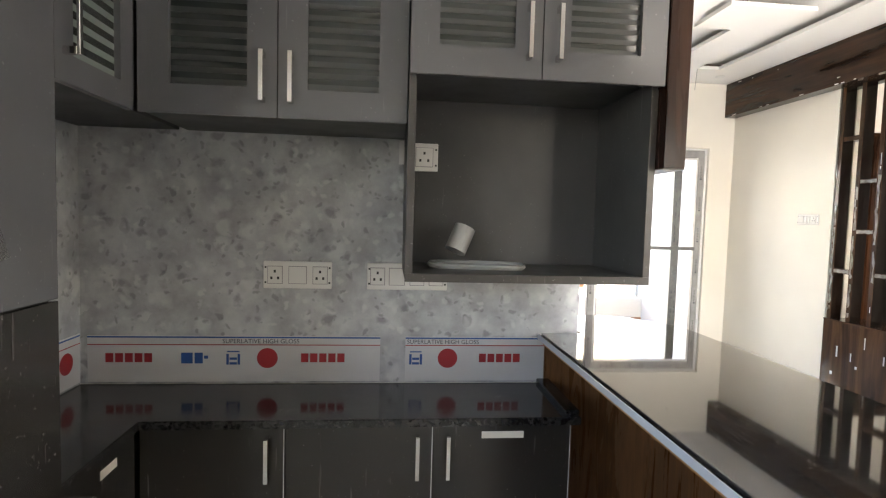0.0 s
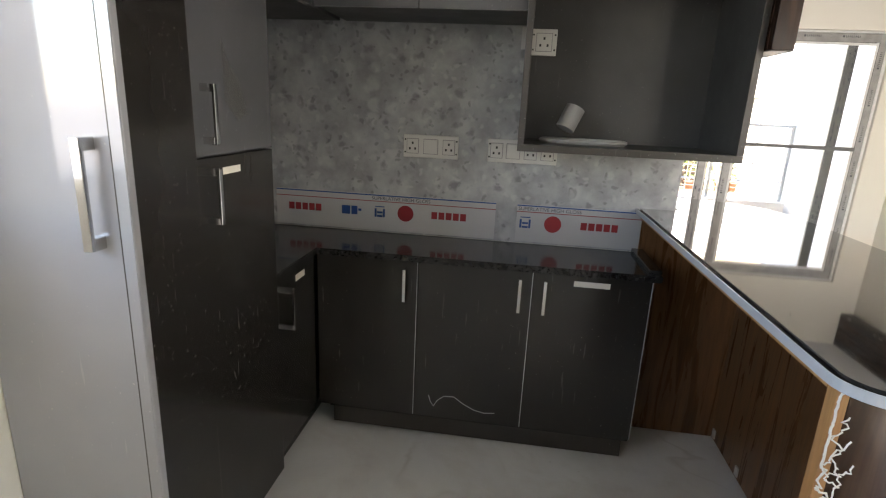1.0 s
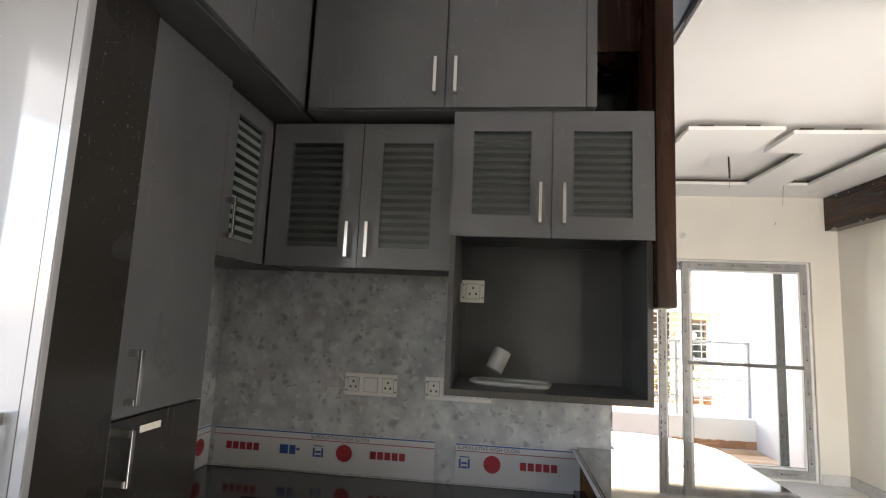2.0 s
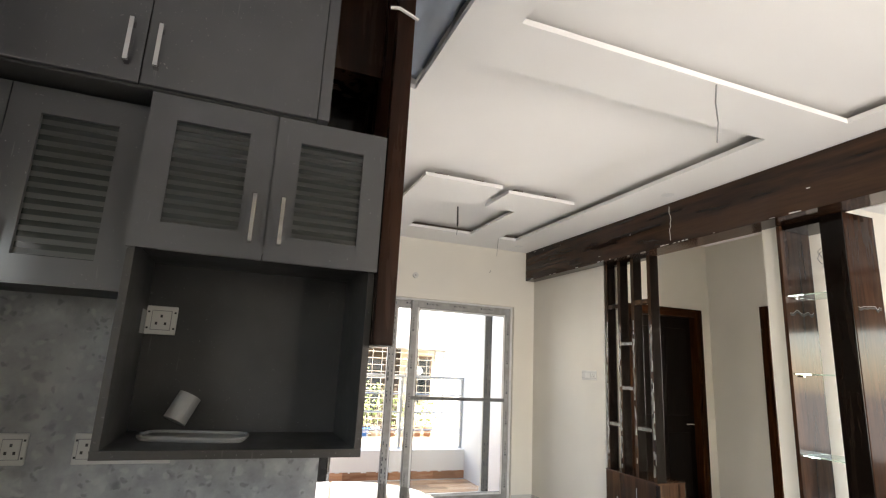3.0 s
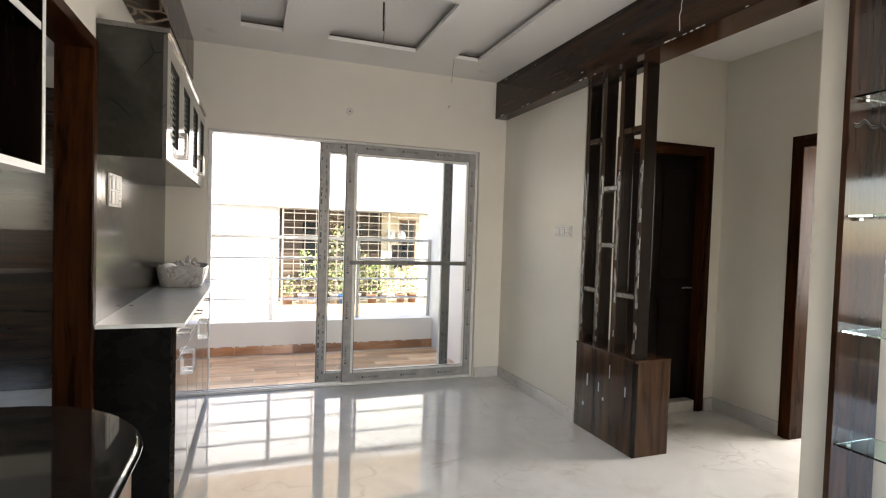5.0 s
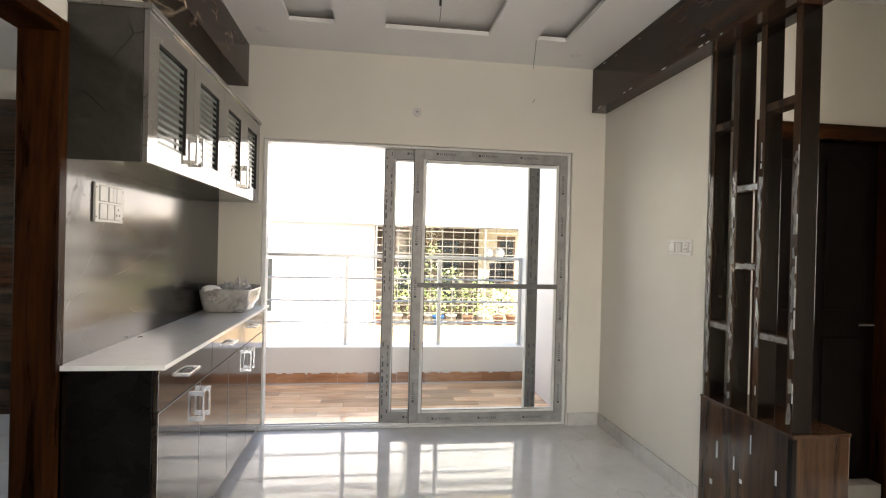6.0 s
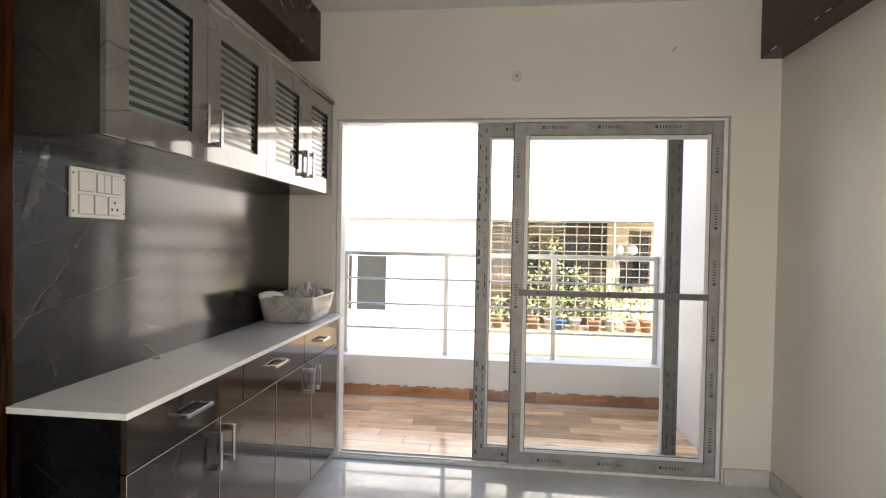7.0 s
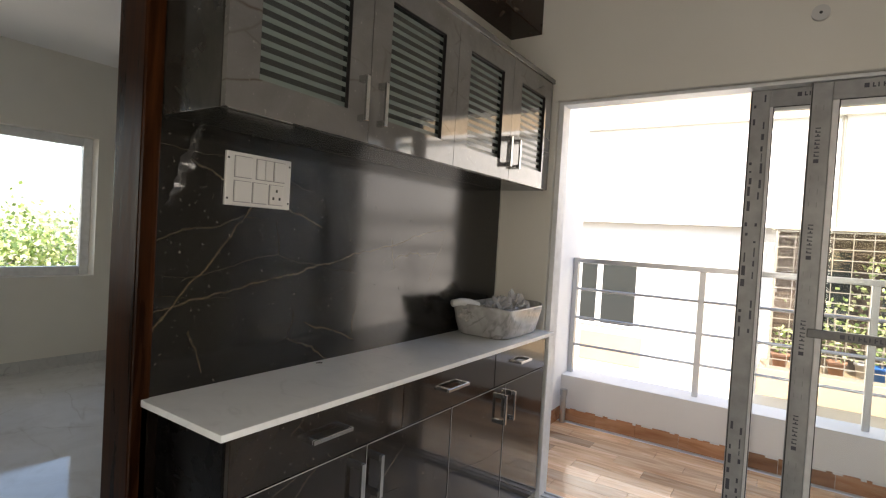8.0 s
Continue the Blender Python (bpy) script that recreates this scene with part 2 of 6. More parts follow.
BEAM_VENEER = cracked("brown_veined_beam_laminate", (0.018, 0.008, 0.004), (0.045, 0.021, 0.011), (0.50, 0.40, 0.30), 3.4, 0.16, 0.0, 0.85, 0.010, 0.16, 0.14)
VENEER = cracked("black_gold_marble_laminate", (0.0050, 0.0044, 0.0036), (0.0095, 0.0083, 0.0066), (0.24, 0.185, 0.11), 2.2, 0.13, 0.0, 0.22, 0.0014, 0.12, 0.5,
                 ((-1.96, 1.04, -1.60, 1.49, 0.003), (-1.96, 1.145, -0.52, 1.445, 0.003), (-1.56, 1.475, -1.33, 1.41, 0.0025), (-1.83, 1.575, -1.72, 1.525, 0.0025),
                  (-0.53, 1.42, -0.68, 1.18, 0.0025), (-1.40, 1.085, -1.14, 0.985, 0.0022), (-1.81, 1.10, -1.765, 0.97, 0.002)))
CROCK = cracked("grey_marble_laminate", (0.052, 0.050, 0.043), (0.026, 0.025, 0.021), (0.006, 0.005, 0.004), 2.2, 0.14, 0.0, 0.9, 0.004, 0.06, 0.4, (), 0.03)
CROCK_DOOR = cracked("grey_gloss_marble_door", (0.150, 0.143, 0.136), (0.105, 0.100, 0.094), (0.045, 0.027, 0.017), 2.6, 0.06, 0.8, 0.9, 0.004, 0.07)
CROCK_BASE = cracked("brown_gloss_marble_door", (0.028, 0.021, 0.0165), (0.012, 0.009, 0.007), (0.24, 0.195, 0.145), 2.4, 0.10, 0.25, 0.4, 0.002, 0.06, 0.42, (), 0.34)
BLACK_SIDE = cracked("black_marble_side_panel", (0.0035, 0.0035, 0.0035), (0.0055, 0.005, 0.005), (0.06, 0.056, 0.052), 2.4, 0.26, 0.0, 0.3, 0.002, 0.05, 0.13, (), 0.04)
QUARTZ = marble("white_quartz", (0.865, 0.885, 0.88), (0.80, 0.82, 0.815), (0.58, 0.60, 0.59), 4.0, 0.16, 0.0, 0.3)
CHROME, *_ = material("brushed_chrome", (0.58, 0.575, 0.57), 0.18, 1.0)
STEEL, *_ = material("stainless_rail_steel", (0.50, 0.50, 0.50), 0.35, 1.0)
PLASTIC, *_ = material("white_switch_plastic", (0.58, 0.57, 0.545), 0.3)
SOCKET_HOLE, *_ = material("dark_socket_hole", (0.02, 0.02, 0.02), 0.6)
TAPE = paint("old_masking_tape", (0.74, 0.70, 0.62), 0.8, 0.1)
BLACK_WIRE, *_ = material("black_wire", (0.012, 0.012, 0.012), 0.5)
GREY_WIRE, *_ = material("grey_wire", (0.22, 0.22, 0.22), 0.5)
TEXT_RED, *_ = material("red_print", (0.27, 0.012, 0.018), 0.5)
TEXT_BLUE, *_ = material("blue_print", (0.012, 0.06, 0.22), 0.5)
TEXT_GREY, *_ = material("grey_print", (0.05, 0.05, 0.065), 0.5)
FILM_WHITE = paint("protective_film_white", (0.46, 0.46, 0.465), 0.3, 0.12)
GLOSS_FILM = laminate("crinkled_gloss_film", (0.20, 0.19, 0.18), (0.42, 0.41, 0.39), 0.12, 0.3, 0.2, 25.0)
GROUT, *_ = material("white_silicone", (0.72, 0.71, 0.68), 0.6)


def make_granite(name, coat, spec, grit, dust):
    m, n, l, b = material(name, (0.02, 0.02, 0.02), 0.06, 0, coat, spec)
    b.inputs["Coat IOR"].default_value = 1.55
    v = coords(n, l)
    c = ramp(n, l, noise_tex(n, l, v, 95, 4, 0.7), [(0.42, (0.007, 0.007, 0.0075)), (0.62, (0.03, 0.028, 0.027)), (0.78, (0.14, 0.13, 0.12))])
    smear = ramp(n, l, noise_tex(n, l, coords(n, l, (1, 2.5, 1)), 5, 6, 0.7), [(0.48, g3(0)), (0.72, g3(dust))])
    l.new(mix(n, l, smear, c, (0.30, 0.29, 0.27)), b.inputs["Base Color"])
    l.new(ramp(n, l, noise_tex(n, l, v, 7, 5, 0.7), [(0.35, g3(grit)), (0.7, g3(3.5 * grit))]), b.inputs["Roughness"])
    return m


def make_speckle():
    """Grey stone-chip wall panel."""
    m, n, l, b = material("grey_stone_chip_panel", (0.3, 0.3, 0.31), 0.22)
    v = coords(n, l)
    wob = n.new("ShaderNodeVectorMath")
    wob.operation = "MULTIPLY_ADD"
    t = n.new("ShaderNodeTexNoise")
    t.inputs["Scale"].default_value = 18
    t.inputs["Detail"].default_value = 4
    l.new(v, t.inputs["Vector"])
    l.new(t.outputs["Color"], wob.inputs[0])
    wob.inputs[1].default_value = (0.07, 0.07, 0.07)
    l.new(v, wob.inputs[2])
    base = ramp(n, l, noise_tex(n, l, v, 9, 5, 0.6), [(0.3, (0.25, 0.255, 0.265)), (0.7, (0.44, 0.445, 0.455))])
    out = base
    for sc, lo, hi, col in ((11, 0.22, 0.40, (0.52, 0.52, 0.525)), (17, 0.18, 0.36, (0.11, 0.11, 0.12)), (26, 0.2, 0.4, (0.50, 0.50, 0.50)), (36, 0.2, 0.38, (0.13, 0.13, 0.14))):
        w = n.new("ShaderNodeTexVoronoi")
        w.inputs["Scale"].default_value = sc
        l.new(wob.outputs[0], w.inputs["Vector"])
        spot = ramp(n, l, w.outputs["Distance"], [(lo, g3(1)), (hi, g3(0))])
        pick = n.new("ShaderNodeSeparateColor")
        l.new(w.outputs["Color"], pick.inputs[0])
        gate = ramp(n, l, pick.outputs[0], [(0.52, g3(0)), (0.66, g3(0.5))])
        out = mix(n, l, mix(n, l, 1.0, spot, gate, "MULTIPLY"), out, col)
    l.new(out, b.inputs["Base Color"])
    return m


def make_pvc(name, gain, grain):
    """White window profile under printed grey protective film."""
    m, n, l, b = material(name, (0.6, 0.6, 0.58), 0.4)
    v = coords(n, l)
    c = ramp(n, l, noise_tex(n, l, v, grain, 3, 0.5), [(0.3, (0.36 * gain, 0.358 * gain, 0.35 * gain)), (0.7, (0.50 * gain, 0.497 * gain, 0.49 * gain))])
    l.new(c, b.inputs["Base Color"])
    return m


def make_plain_pvc():
    m, n, l, b = material("white_window_profile", (0.74, 0.74, 0.73), 0.35)
    v = coords(n, l)
    l.new(ramp(n, l, noise_tex(n, l, v, 20, 4), [(0.3, (0.66, 0.66, 0.65)), (0.7, (0.77, 0.77, 0.76))]), b.inputs["Base Color"])
    return m


def make_wood_tile(name, gain):
    m, n, l, b = material(name, (0.4, 0.25, 0.15), 0.17, 0, 0, 0.6)
    info = n.new("ShaderNodeObjectInfo")
    v = coords(n, l, (2.2, 16, 16))
    add = n.new("ShaderNodeVectorMath")
    add.operation = "ADD"
    l.new(v, add.inputs[0])
    l.new(info.outputs["Random"], add.inputs[1])
    c = ramp(n, l, noise_tex(n, l, add.outputs[0], 1.0, 5, 0.6, 0.8), [(p, tuple(q * w for q, w in zip(k, gain))) for p, k in ((0.3, (0.46, 0.25, 0.13)), (0.52, (0.70, 0.47, 0.30)), (0.72, (0.82, 0.65, 0.48)))])
    tone = ramp(n, l, info.outputs["Random"], [(0.0, g3(0.62)), (0.5, g3(0.95)), (1.0, g3(1.2))])
    l.new(mix(n, l, 1.0, c, tone, "MULTIPLY"), b.inputs["Base Color"])
    return m


def make_glass(name, tint=(1, 1, 1), rough=0.0):
    m, n, l, b = material(name, tint, rough)
    b.inputs["Transmission Weight"].default_value = 1.0
    b.inputs["IOR"].default_value = 1.45
    return m


def make_pane():
    """Thin clear window glass: a see-through pane with a faint gloss."""
    m = bpy.data.materials.new("clear_window_glass")
    m.use_nodes = True
    n, l = m.node_tree.nodes, m.node_tree.links
    n.clear()
    out = n.new("ShaderNodeOutputMaterial")
    tr = n.new("ShaderNodeBsdfTransparent")
    tr.inputs[0].default_value = (0.96, 0.97, 0.965, 1)
    gl = n.new("ShaderNodeBsdfGlossy")
    gl.inputs["Roughness"].default_value = 0.02
    fr = n.new("ShaderNodeFresnel")
    fr.inputs[0].default_value = 1.17
    mx = n.new("ShaderNodeMixShader")
    l.new(fr.outputs[0], mx.inputs[0])
    l.new(tr.outputs[0], mx.inputs[1])
    l.new(gl.outputs[0], mx.inputs[2])
    l.new(mx.outputs[0], out.inputs[0])
    return m


GRANITE = make_granite("black_granite", 0.0, 0.5, 0.06, 0.14)
GRANITE_TOP = make_granite("polished_black_granite", 1.0, 0.25, 0.014, 0.10)
SPECKLE = make_speckle()
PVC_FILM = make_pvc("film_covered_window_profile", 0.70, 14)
# speckled brownish film, with the profile's shade darkened into its colour
PVC_SHADED = make_pvc("shaded_film_window_profile", 0.32, 26)
PVC = make_plain_pvc()
WOOD_TILE = make_wood_tile("wood_look_balcony_tile", (1.18, 1.10, 0.98))
SKIRT_TILE = make_wood_tile("rusty_wood_look_tile", (0.62, 0.45, 0.36))
PANE = make_pane()
GREEN_GLASS = make_glass("green_edged_shelf_glass", (0.72, 0.93, 0.84), 0.02)
DARK_GLASS, *_ = material("dark_cabinet_glass", (0.020, 0.024, 0.023), 0.05, 0, 0.5)
FROST, *_ = material("frosted_glass_band", (0.034, 0.037, 0.036), 0.3)
FROST_GREEN, *_ = material("green_frosted_glass_band", (0.135, 0.162, 0.147), 0.25)


# ---- building helpers ----
ROOT = {}
PLACE = [Vector((0, 0, 0))]  # the kitchen is drawn from its own datum and set down here


def thing(name, at, label, category, group="", kind=""):
    ob = new(name)
    ob.empty_display_size = 0.1
    ob.location = Vector(at) + PLACE[0]
    ROOT[ob] = Vector(at)
    return tagged(ob, label, category, group, kind)


def bm_box(bm, x0, x1, y0, y1, z0, z1, bevel=0.0):
    """A box between the given planes, with softly broken edges if asked."""
    r = bmesh.ops.create_cube(bm, size=1.0)
    vs = r["verts"]
    for v in vs:
        v.co = Vector(((x0 + x1) / 2 + v.co.x * (x1 - x0), (y0 + y1) / 2 + v.co.y * (y1 - y0), (z0 + z1) / 2 + v.co.z * (z1 - z0)))
    if bevel:
        es = list({e for v in vs for e in v.link_edges})
        bmesh.ops.bevel(bm, geom=es, offset=bevel, segments=2, profile=0.6, affect="EDGES")
    return bm


def box(x0, x1, y0, y1, z0, z1, bevel=0.0):
    return bm_box(bmesh.new(), min(x0, x1), max(x0, x1), min(y0, y1), max(y0, y1), min(z0, z1), max(z0, z1), bevel)


def boxes(rows, bevel=0.0):
    bm = bmesh.new()
    for r in rows:
        bm_box(bm, *r, bevel)
    return bm


def prism(points, z0, z1, bevel=0.0, steps=2):
    """An upright slab over a plan outline."""
    bm = bmesh.new()
    f = bm.faces.new([bm.verts.new((x, y, z0)) for x, y in points])
    r = bmesh.ops.extrude_face_region(bm, geom=[f])
    for v in r["geom"]:
        if isinstance(v, bmesh.types.BMVert):
            v.co.z = z1
    bmesh.ops.recalc_face_normals(bm, faces=bm.faces)
    if bevel:
        es = [e for e in bm.edges if abs(e.verts[0].co.z - e.verts[1].co.z) < 1e-6]
        bmesh.ops.bevel(bm, geom=es, offset=bevel, segments=steps, affect="EDGES")
    return bm


def ring(axis, plane0, plane1, u0, u1, z0, z1, ri_u0, ri_u1, ri_z0, ri_z1):
    """A flat frame round a rectangular light, as one closed mesh."""
    bm = bmesh.new()
    lay = []
    for p in (min(plane0, plane1), max(plane0, plane1)):
        for a0, a1, c0, c1 in ((u0, u1, z0, z1), (ri_u0, ri_u1, ri_z0, ri_z1)):
            pts = ((a0, c0), (a1, c0), (a1, c1), (a0, c1))
            lay.append([bm.verts.new((u, p, z) if axis == "x" else (p, u, z)) for u, z in pts])
    for k in range(4):
        n = (k + 1) % 4
        bm.faces.new((lay[0][k], lay[0][n], lay[1][n], lay[1][k]))
        bm.faces.new((lay[2][k], lay[3][k], lay[3][n], lay[2][n]))
        bm.faces.new((lay[0][k], lay[2][k], lay[2][n], lay[0][n]))
        bm.faces.new((lay[1][k], lay[1][n], lay[3][n], lay[3][k]))
    bmesh.ops.recalc_face_normals(bm, faces=bm.faces)
    return bm


def arch(axis, u0, u1, top, o0, o1, otop, p0, p1):
    """A wall with a doorway that reaches the floor, as one closed mesh."""
    pts = [(u0, 0), (o0, 0), (o0, otop), (o1, otop), (o1, 0), (u1, 0), (u1, top), (u0, top)]
    bm = bmesh.new()
    f = bm.faces.new([bm.verts.new((u, p0, z) if axis == "x" else (p0, u, z)) for u, z in pts])
    r = bmesh.ops.extrude_face_region(bm, geom=[f])
    for v in r["geom"]:
        if isinstance(v, bmesh.types.BMVert):
            if axis == "x":
                v.co.y = p1
            else:
                v.co.x = p1
    bmesh.ops.recalc_face_normals(bm, faces=bm.faces)
    return bm


def rod(points, radius, sides=8):
    """A round bar or wire along a line of points."""
    bm = bmesh.new()
    rings = []
    pts = [Vector(p) for p in points]
    for i, p in enumerate(pts):
        d = (pts[min(i + 1, len(pts) - 1)] - pts[max(i - 1, 0)]).normalized()
        a = d.cross(Vector((0.3, 0.5, 0.81))).normalized()
        c = d.cross(a)
        rings.append([bm.verts.new(p + radius * (math.cos(6.28318 * k / sides) * a + math.sin(6.28318 * k / sides) * c)) for k in range(sides)])
    for r0, r1 in zip(rings, rings[1:]):
        for k in range(sides):
            bm.faces.new((r0[k], r0[(k + 1) % sides], r1[(k + 1) % sides], r1[k]))
    bm.faces.new(rings[0])
    bm.faces.new(rings[-1])
    bmesh.ops.recalc_face_normals(bm, faces=bm.faces)
    return bm


def lathe(profile, at, segments=24):
    """A turned body from (radius, height) pairs."""
    bm = bmesh.new()
    rings = [[bm.verts.new((at[0] + r * math.cos(6.28318 * k / segments), at[1] + r * math.sin(6.28318 * k / segments), at[2] + z)) for k in range(segments)] for r, z in profile]
    for r0, r1 in zip(rings, rings[1:]):
        for k in range(segments):
            bm.faces.new((r0[k], r0[(k + 1) % segments], r1[(k + 1) % segments], r1[k]))
    bm.faces.new(rings[0])
    bm.faces.new(rings[-1])
    bmesh.ops.recalc_face_normals(bm, faces=bm.faces)
    return bm


def to_mesh(name, bm, mat, smooth=False):
    me = bpy.data.meshes.new(name)
    bm.to_mesh(me)
    bm.free()
    me.materials.append(mat)
    if smooth:
        for p in me.polygons:
            p.use_smooth = True
    return me


def part(name, bm, mat, parent, label="", smooth=False):
    """One mesh object under a thing or under a part, given in world coordinates."""
    root = parent
    while root.parent:
        root = root.parent
    bmesh.ops.translate(bm, verts=bm.verts, vec=-ROOT[root])
    ob = new(name, to_mesh(name, bm, mat, smooth))
    ob.parent = parent
    return tagged(ob, label)


def solo(name, bm, mat, label="", category="", group="", kind="", smooth=False):
    """A thing that is one mesh, with its origin at its base."""
    xs = [v.co for v in bm.verts]
    lo = Vector([min(c[i] for c in xs) for i in range(3)])
    hi = Vector([max(c[i] for c in xs) for i in range(3)])
    at = Vector(((lo.x + hi.x) / 2, (lo.y + hi.y) / 2, lo.z))
    bmesh.ops.translate(bm, verts=bm.verts, vec=-at)
    ob = new(name, to_mesh(name, bm, mat, smooth))
    ob.location = at + PLACE[0]
    ROOT[ob] = at
    return tagged(ob, label, category, group, kind)


def structure(name, bm, mat, label, category):
    return solo(name, bm, mat, label, category, "", "structure")


# ---- large structure ----
H = 2.90
structure("floor", box(-4.6, 7.5, -8.1, 0.12, -0.12, 0.0), FLOOR, "polished pale grey marble tile floor of the flat", "floor")
structure("balcony_slab", box(-0.54, 2.56, 0.12, 1.70, -0.14, -0.03), WHITE, "concrete balcony slab under the wooden tiles", "balcony floor")


def ceiling():
    rows = [(-4.6, 7.5, -8.1, 0.12, H, H + 0.1), (-4.6, -0.42, 0.12, 1.12, H, H + 0.1)]
    low = [(-0.3, 2.62, -0.485, 0.0), (2.095, 2.62, -3.79, -0.485), (0.07, 2.095, -3.79, -3.46), (2.285, 2.62, -8.0, -3.79),
           (-0.3, 0.24, -3.1, -0.485), (0.07, 0.24, -3.46, -3.1), (0.53, 0.855, -1.95, -0.485), (1.55, 1.885, -1.88, -0.485),
           (0.855, 1.17, -1.95, -1.45), (1.26, 1.55, -1.88, -1.45), (-1.96, -0.3, -8.0, -3.47), (-0.3, 0.3, -8.0, -4.2),
           (0.07, 0.3, -4.2, -3.79), (-0.3, -0.135, -4.2, -3.1), (2.90, 7.33, -3.42, -3.05),
           (6.78, 7.33, -8.0, -3.42), (2.90, 3.5, -8.0, -3.42), (2.72, 3.92, -2.9, -1.34), (-4.4, -0.42, -3.36, 1.0)]
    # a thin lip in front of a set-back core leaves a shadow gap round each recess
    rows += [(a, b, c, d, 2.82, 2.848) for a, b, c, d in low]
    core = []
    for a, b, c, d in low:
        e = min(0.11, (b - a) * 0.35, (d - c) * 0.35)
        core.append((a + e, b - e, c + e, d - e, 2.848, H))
    # the gap's shade is painted in: the core gets a dark colour
    structure("ceiling_cove", boxes(core), COVE_SHADE, "inner faces of the ceiling recesses, coloured dark for their shade", "ceiling cove")
    structure("ceiling", boxes(rows), CEIL, "white plaster false ceiling with stepped recesses", "ceiling")


ceiling()


def walls():
    t = 0.12
    structure("wall_balcony", arch("x", -0.42, 2.74, H, 0.0, 2.35, 2.15, 0, t), WALL,
              "cream painted wall with a wide balcony opening", "wall")
    structure("wall_dining_east", box(2.62, 2.74, -1.305, 0, 0, H), WALL, "cream painted dining wall with a switch plate", "wall")
    structure("wall_lobby_north", arch("x", 2.743, 4.04, H, 2.96, 3.78, 2.10, -1.335, -1.215), WALL,
              "cream painted lobby wall with a doorway", "wall")
    structure("wall_lobby_east", arch("y", -2.935, -1.337, H, -2.80, -1.97, 2.10, 3.92, 4.04), WALL,
              "cream painted lobby side wall with a doorway", "wall")
    structure("wall_hall_north", box(2.69, 7.33, -3.05, -2.937, 0, H), WALL, "long cream painted wall of the living hall", "wall")
    structure("wall_hall_east", boxes([(7.33, 7.45, -4.4, -2.9, 0, H), (7.33, 7.45, -8, -7.2, 0, H), (7.33, 7.45, -7.2, -4.4, 0, 0.5), (7.33, 7.45, -7.2, -4.4, 2.2, H)]), WALL,
              "cream painted end wall of the living hall with a window opening", "wall")
    # the opening is added to let the south fill lamp in
    structure("wall_south", boxes([(-2.08, 0.6, -8.1, -8.0, 0, H), (2.4, 7.45, -8.1, -8.0, 0, H), (0.6, 2.4, -8.1, -8.0, 0, 0.5), (0.6, 2.4, -8.1, -8.0, 2.2, H)]), WALL, "cream wall behind the walk, unseen, its opening added for fill light", "wall")
    structure("wall_kitchen_west", boxes([(-2.08, -1.96, -4.95, -3.315, 0, H), (-2.08, -1.96, -8.0, -6.2, 0, H), (-2.08, -1.96, -6.2, -4.95, 0, 1.1), (-2.08, -1.96, -6.2, -4.95, 2.1, H)]), WALL, "kitchen side wall with a utility window opening", "wall")
    structure("wall_kitchen_north", box(-1.96, -0.3, -3.47, -3.315, 0, H), WALL, "kitchen back wall", "wall")
    # made-up wall out of view: it shades the kitchen from the south lamp
    structure("wall_light_block", box(-1.96, 0.75, -6.42, -6.3, 0, H), WALL, "unseen plain wall added to keep south light off the kitchen", "wall")
    structure("wall_door", arch("y", -3.314, 0.0, H, -2.88, -1.93, 2.12, -0.42, -0.3), WALL,
              "cream painted wall with the bedroom doorway", "wall")
    structure("wall_room_west", boxes([(-4.6, -4.4, -3.5, -2.1, 0, H), (-4.6, -4.4, -0.37, 1.12, 0, H), (-4.6, -4.4, -2.1, -0.37, 0, 0.83), (-4.6, -4.4, -2.1, -0.37, 2.12, H)]), WALL,
              "pale bedroom wall with a window opening", "wall")
    structure("floor_room", box(-4.6, -0.42, 0.12, 1.12, -0.12, 0.0), FLOOR, "marble floor of the bedroom", "floor")
    structure("wall_room_east", box(-0.54, -0.42, 0.12, 1.12, 0, H), WALL, "pale bedroom side wall", "wall")
    structure("wall_room_north", box(-4.4, -0.54, 1.0, 1.12, 0, H), WALL, "pale bedroom wall", "wall")
    # unseen wall; this opening is made up to hold the bedroom fill lamp
    structure("wall_room_south", boxes([(-4.4, -1.98, -3.5, -3.36, 0, 0.8), (-4.4, -1.98, -3.5, -3.36, 2.2, H), (-4.4, -3.9, -3.5, -3.36, 0.8, 2.2), (-2.5, -1.98, -3.5, -3.36, 0.8, 2.2)]), WALL,
              "pale bedroom wall with a window opening", "wall")
    # unseen rooms behind the lobby doors; their east opening is added for light
    structure("wall_back_rooms", boxes([(2.62, 2.74, 0.12, 1.2, 0, H), (2.74, 5.6, 0.9, 1.0, 0, H), (5.5, 5.6, -1.5, 0.9, 0, H), (5.5, 5.6, -2.962, -1.5, 0, 0.75), (5.5, 5.6, -2.962, -1.5, 2.15, H), (4.04, 5.5, -1.335, -1.215, 0, H), (2.74, 5.6, 0.12, 1.0, H, H + 0.1)]), WALL,
              "unseen plain walls behind the lobby, with an opening added for light", "wall")
    structure("floor_back_rooms", box(2.74, 5.5, 0.12, 0.9, -0.1, 0.0), FLOOR, "marble floor of the room behind the lobby", "floor")


walls()


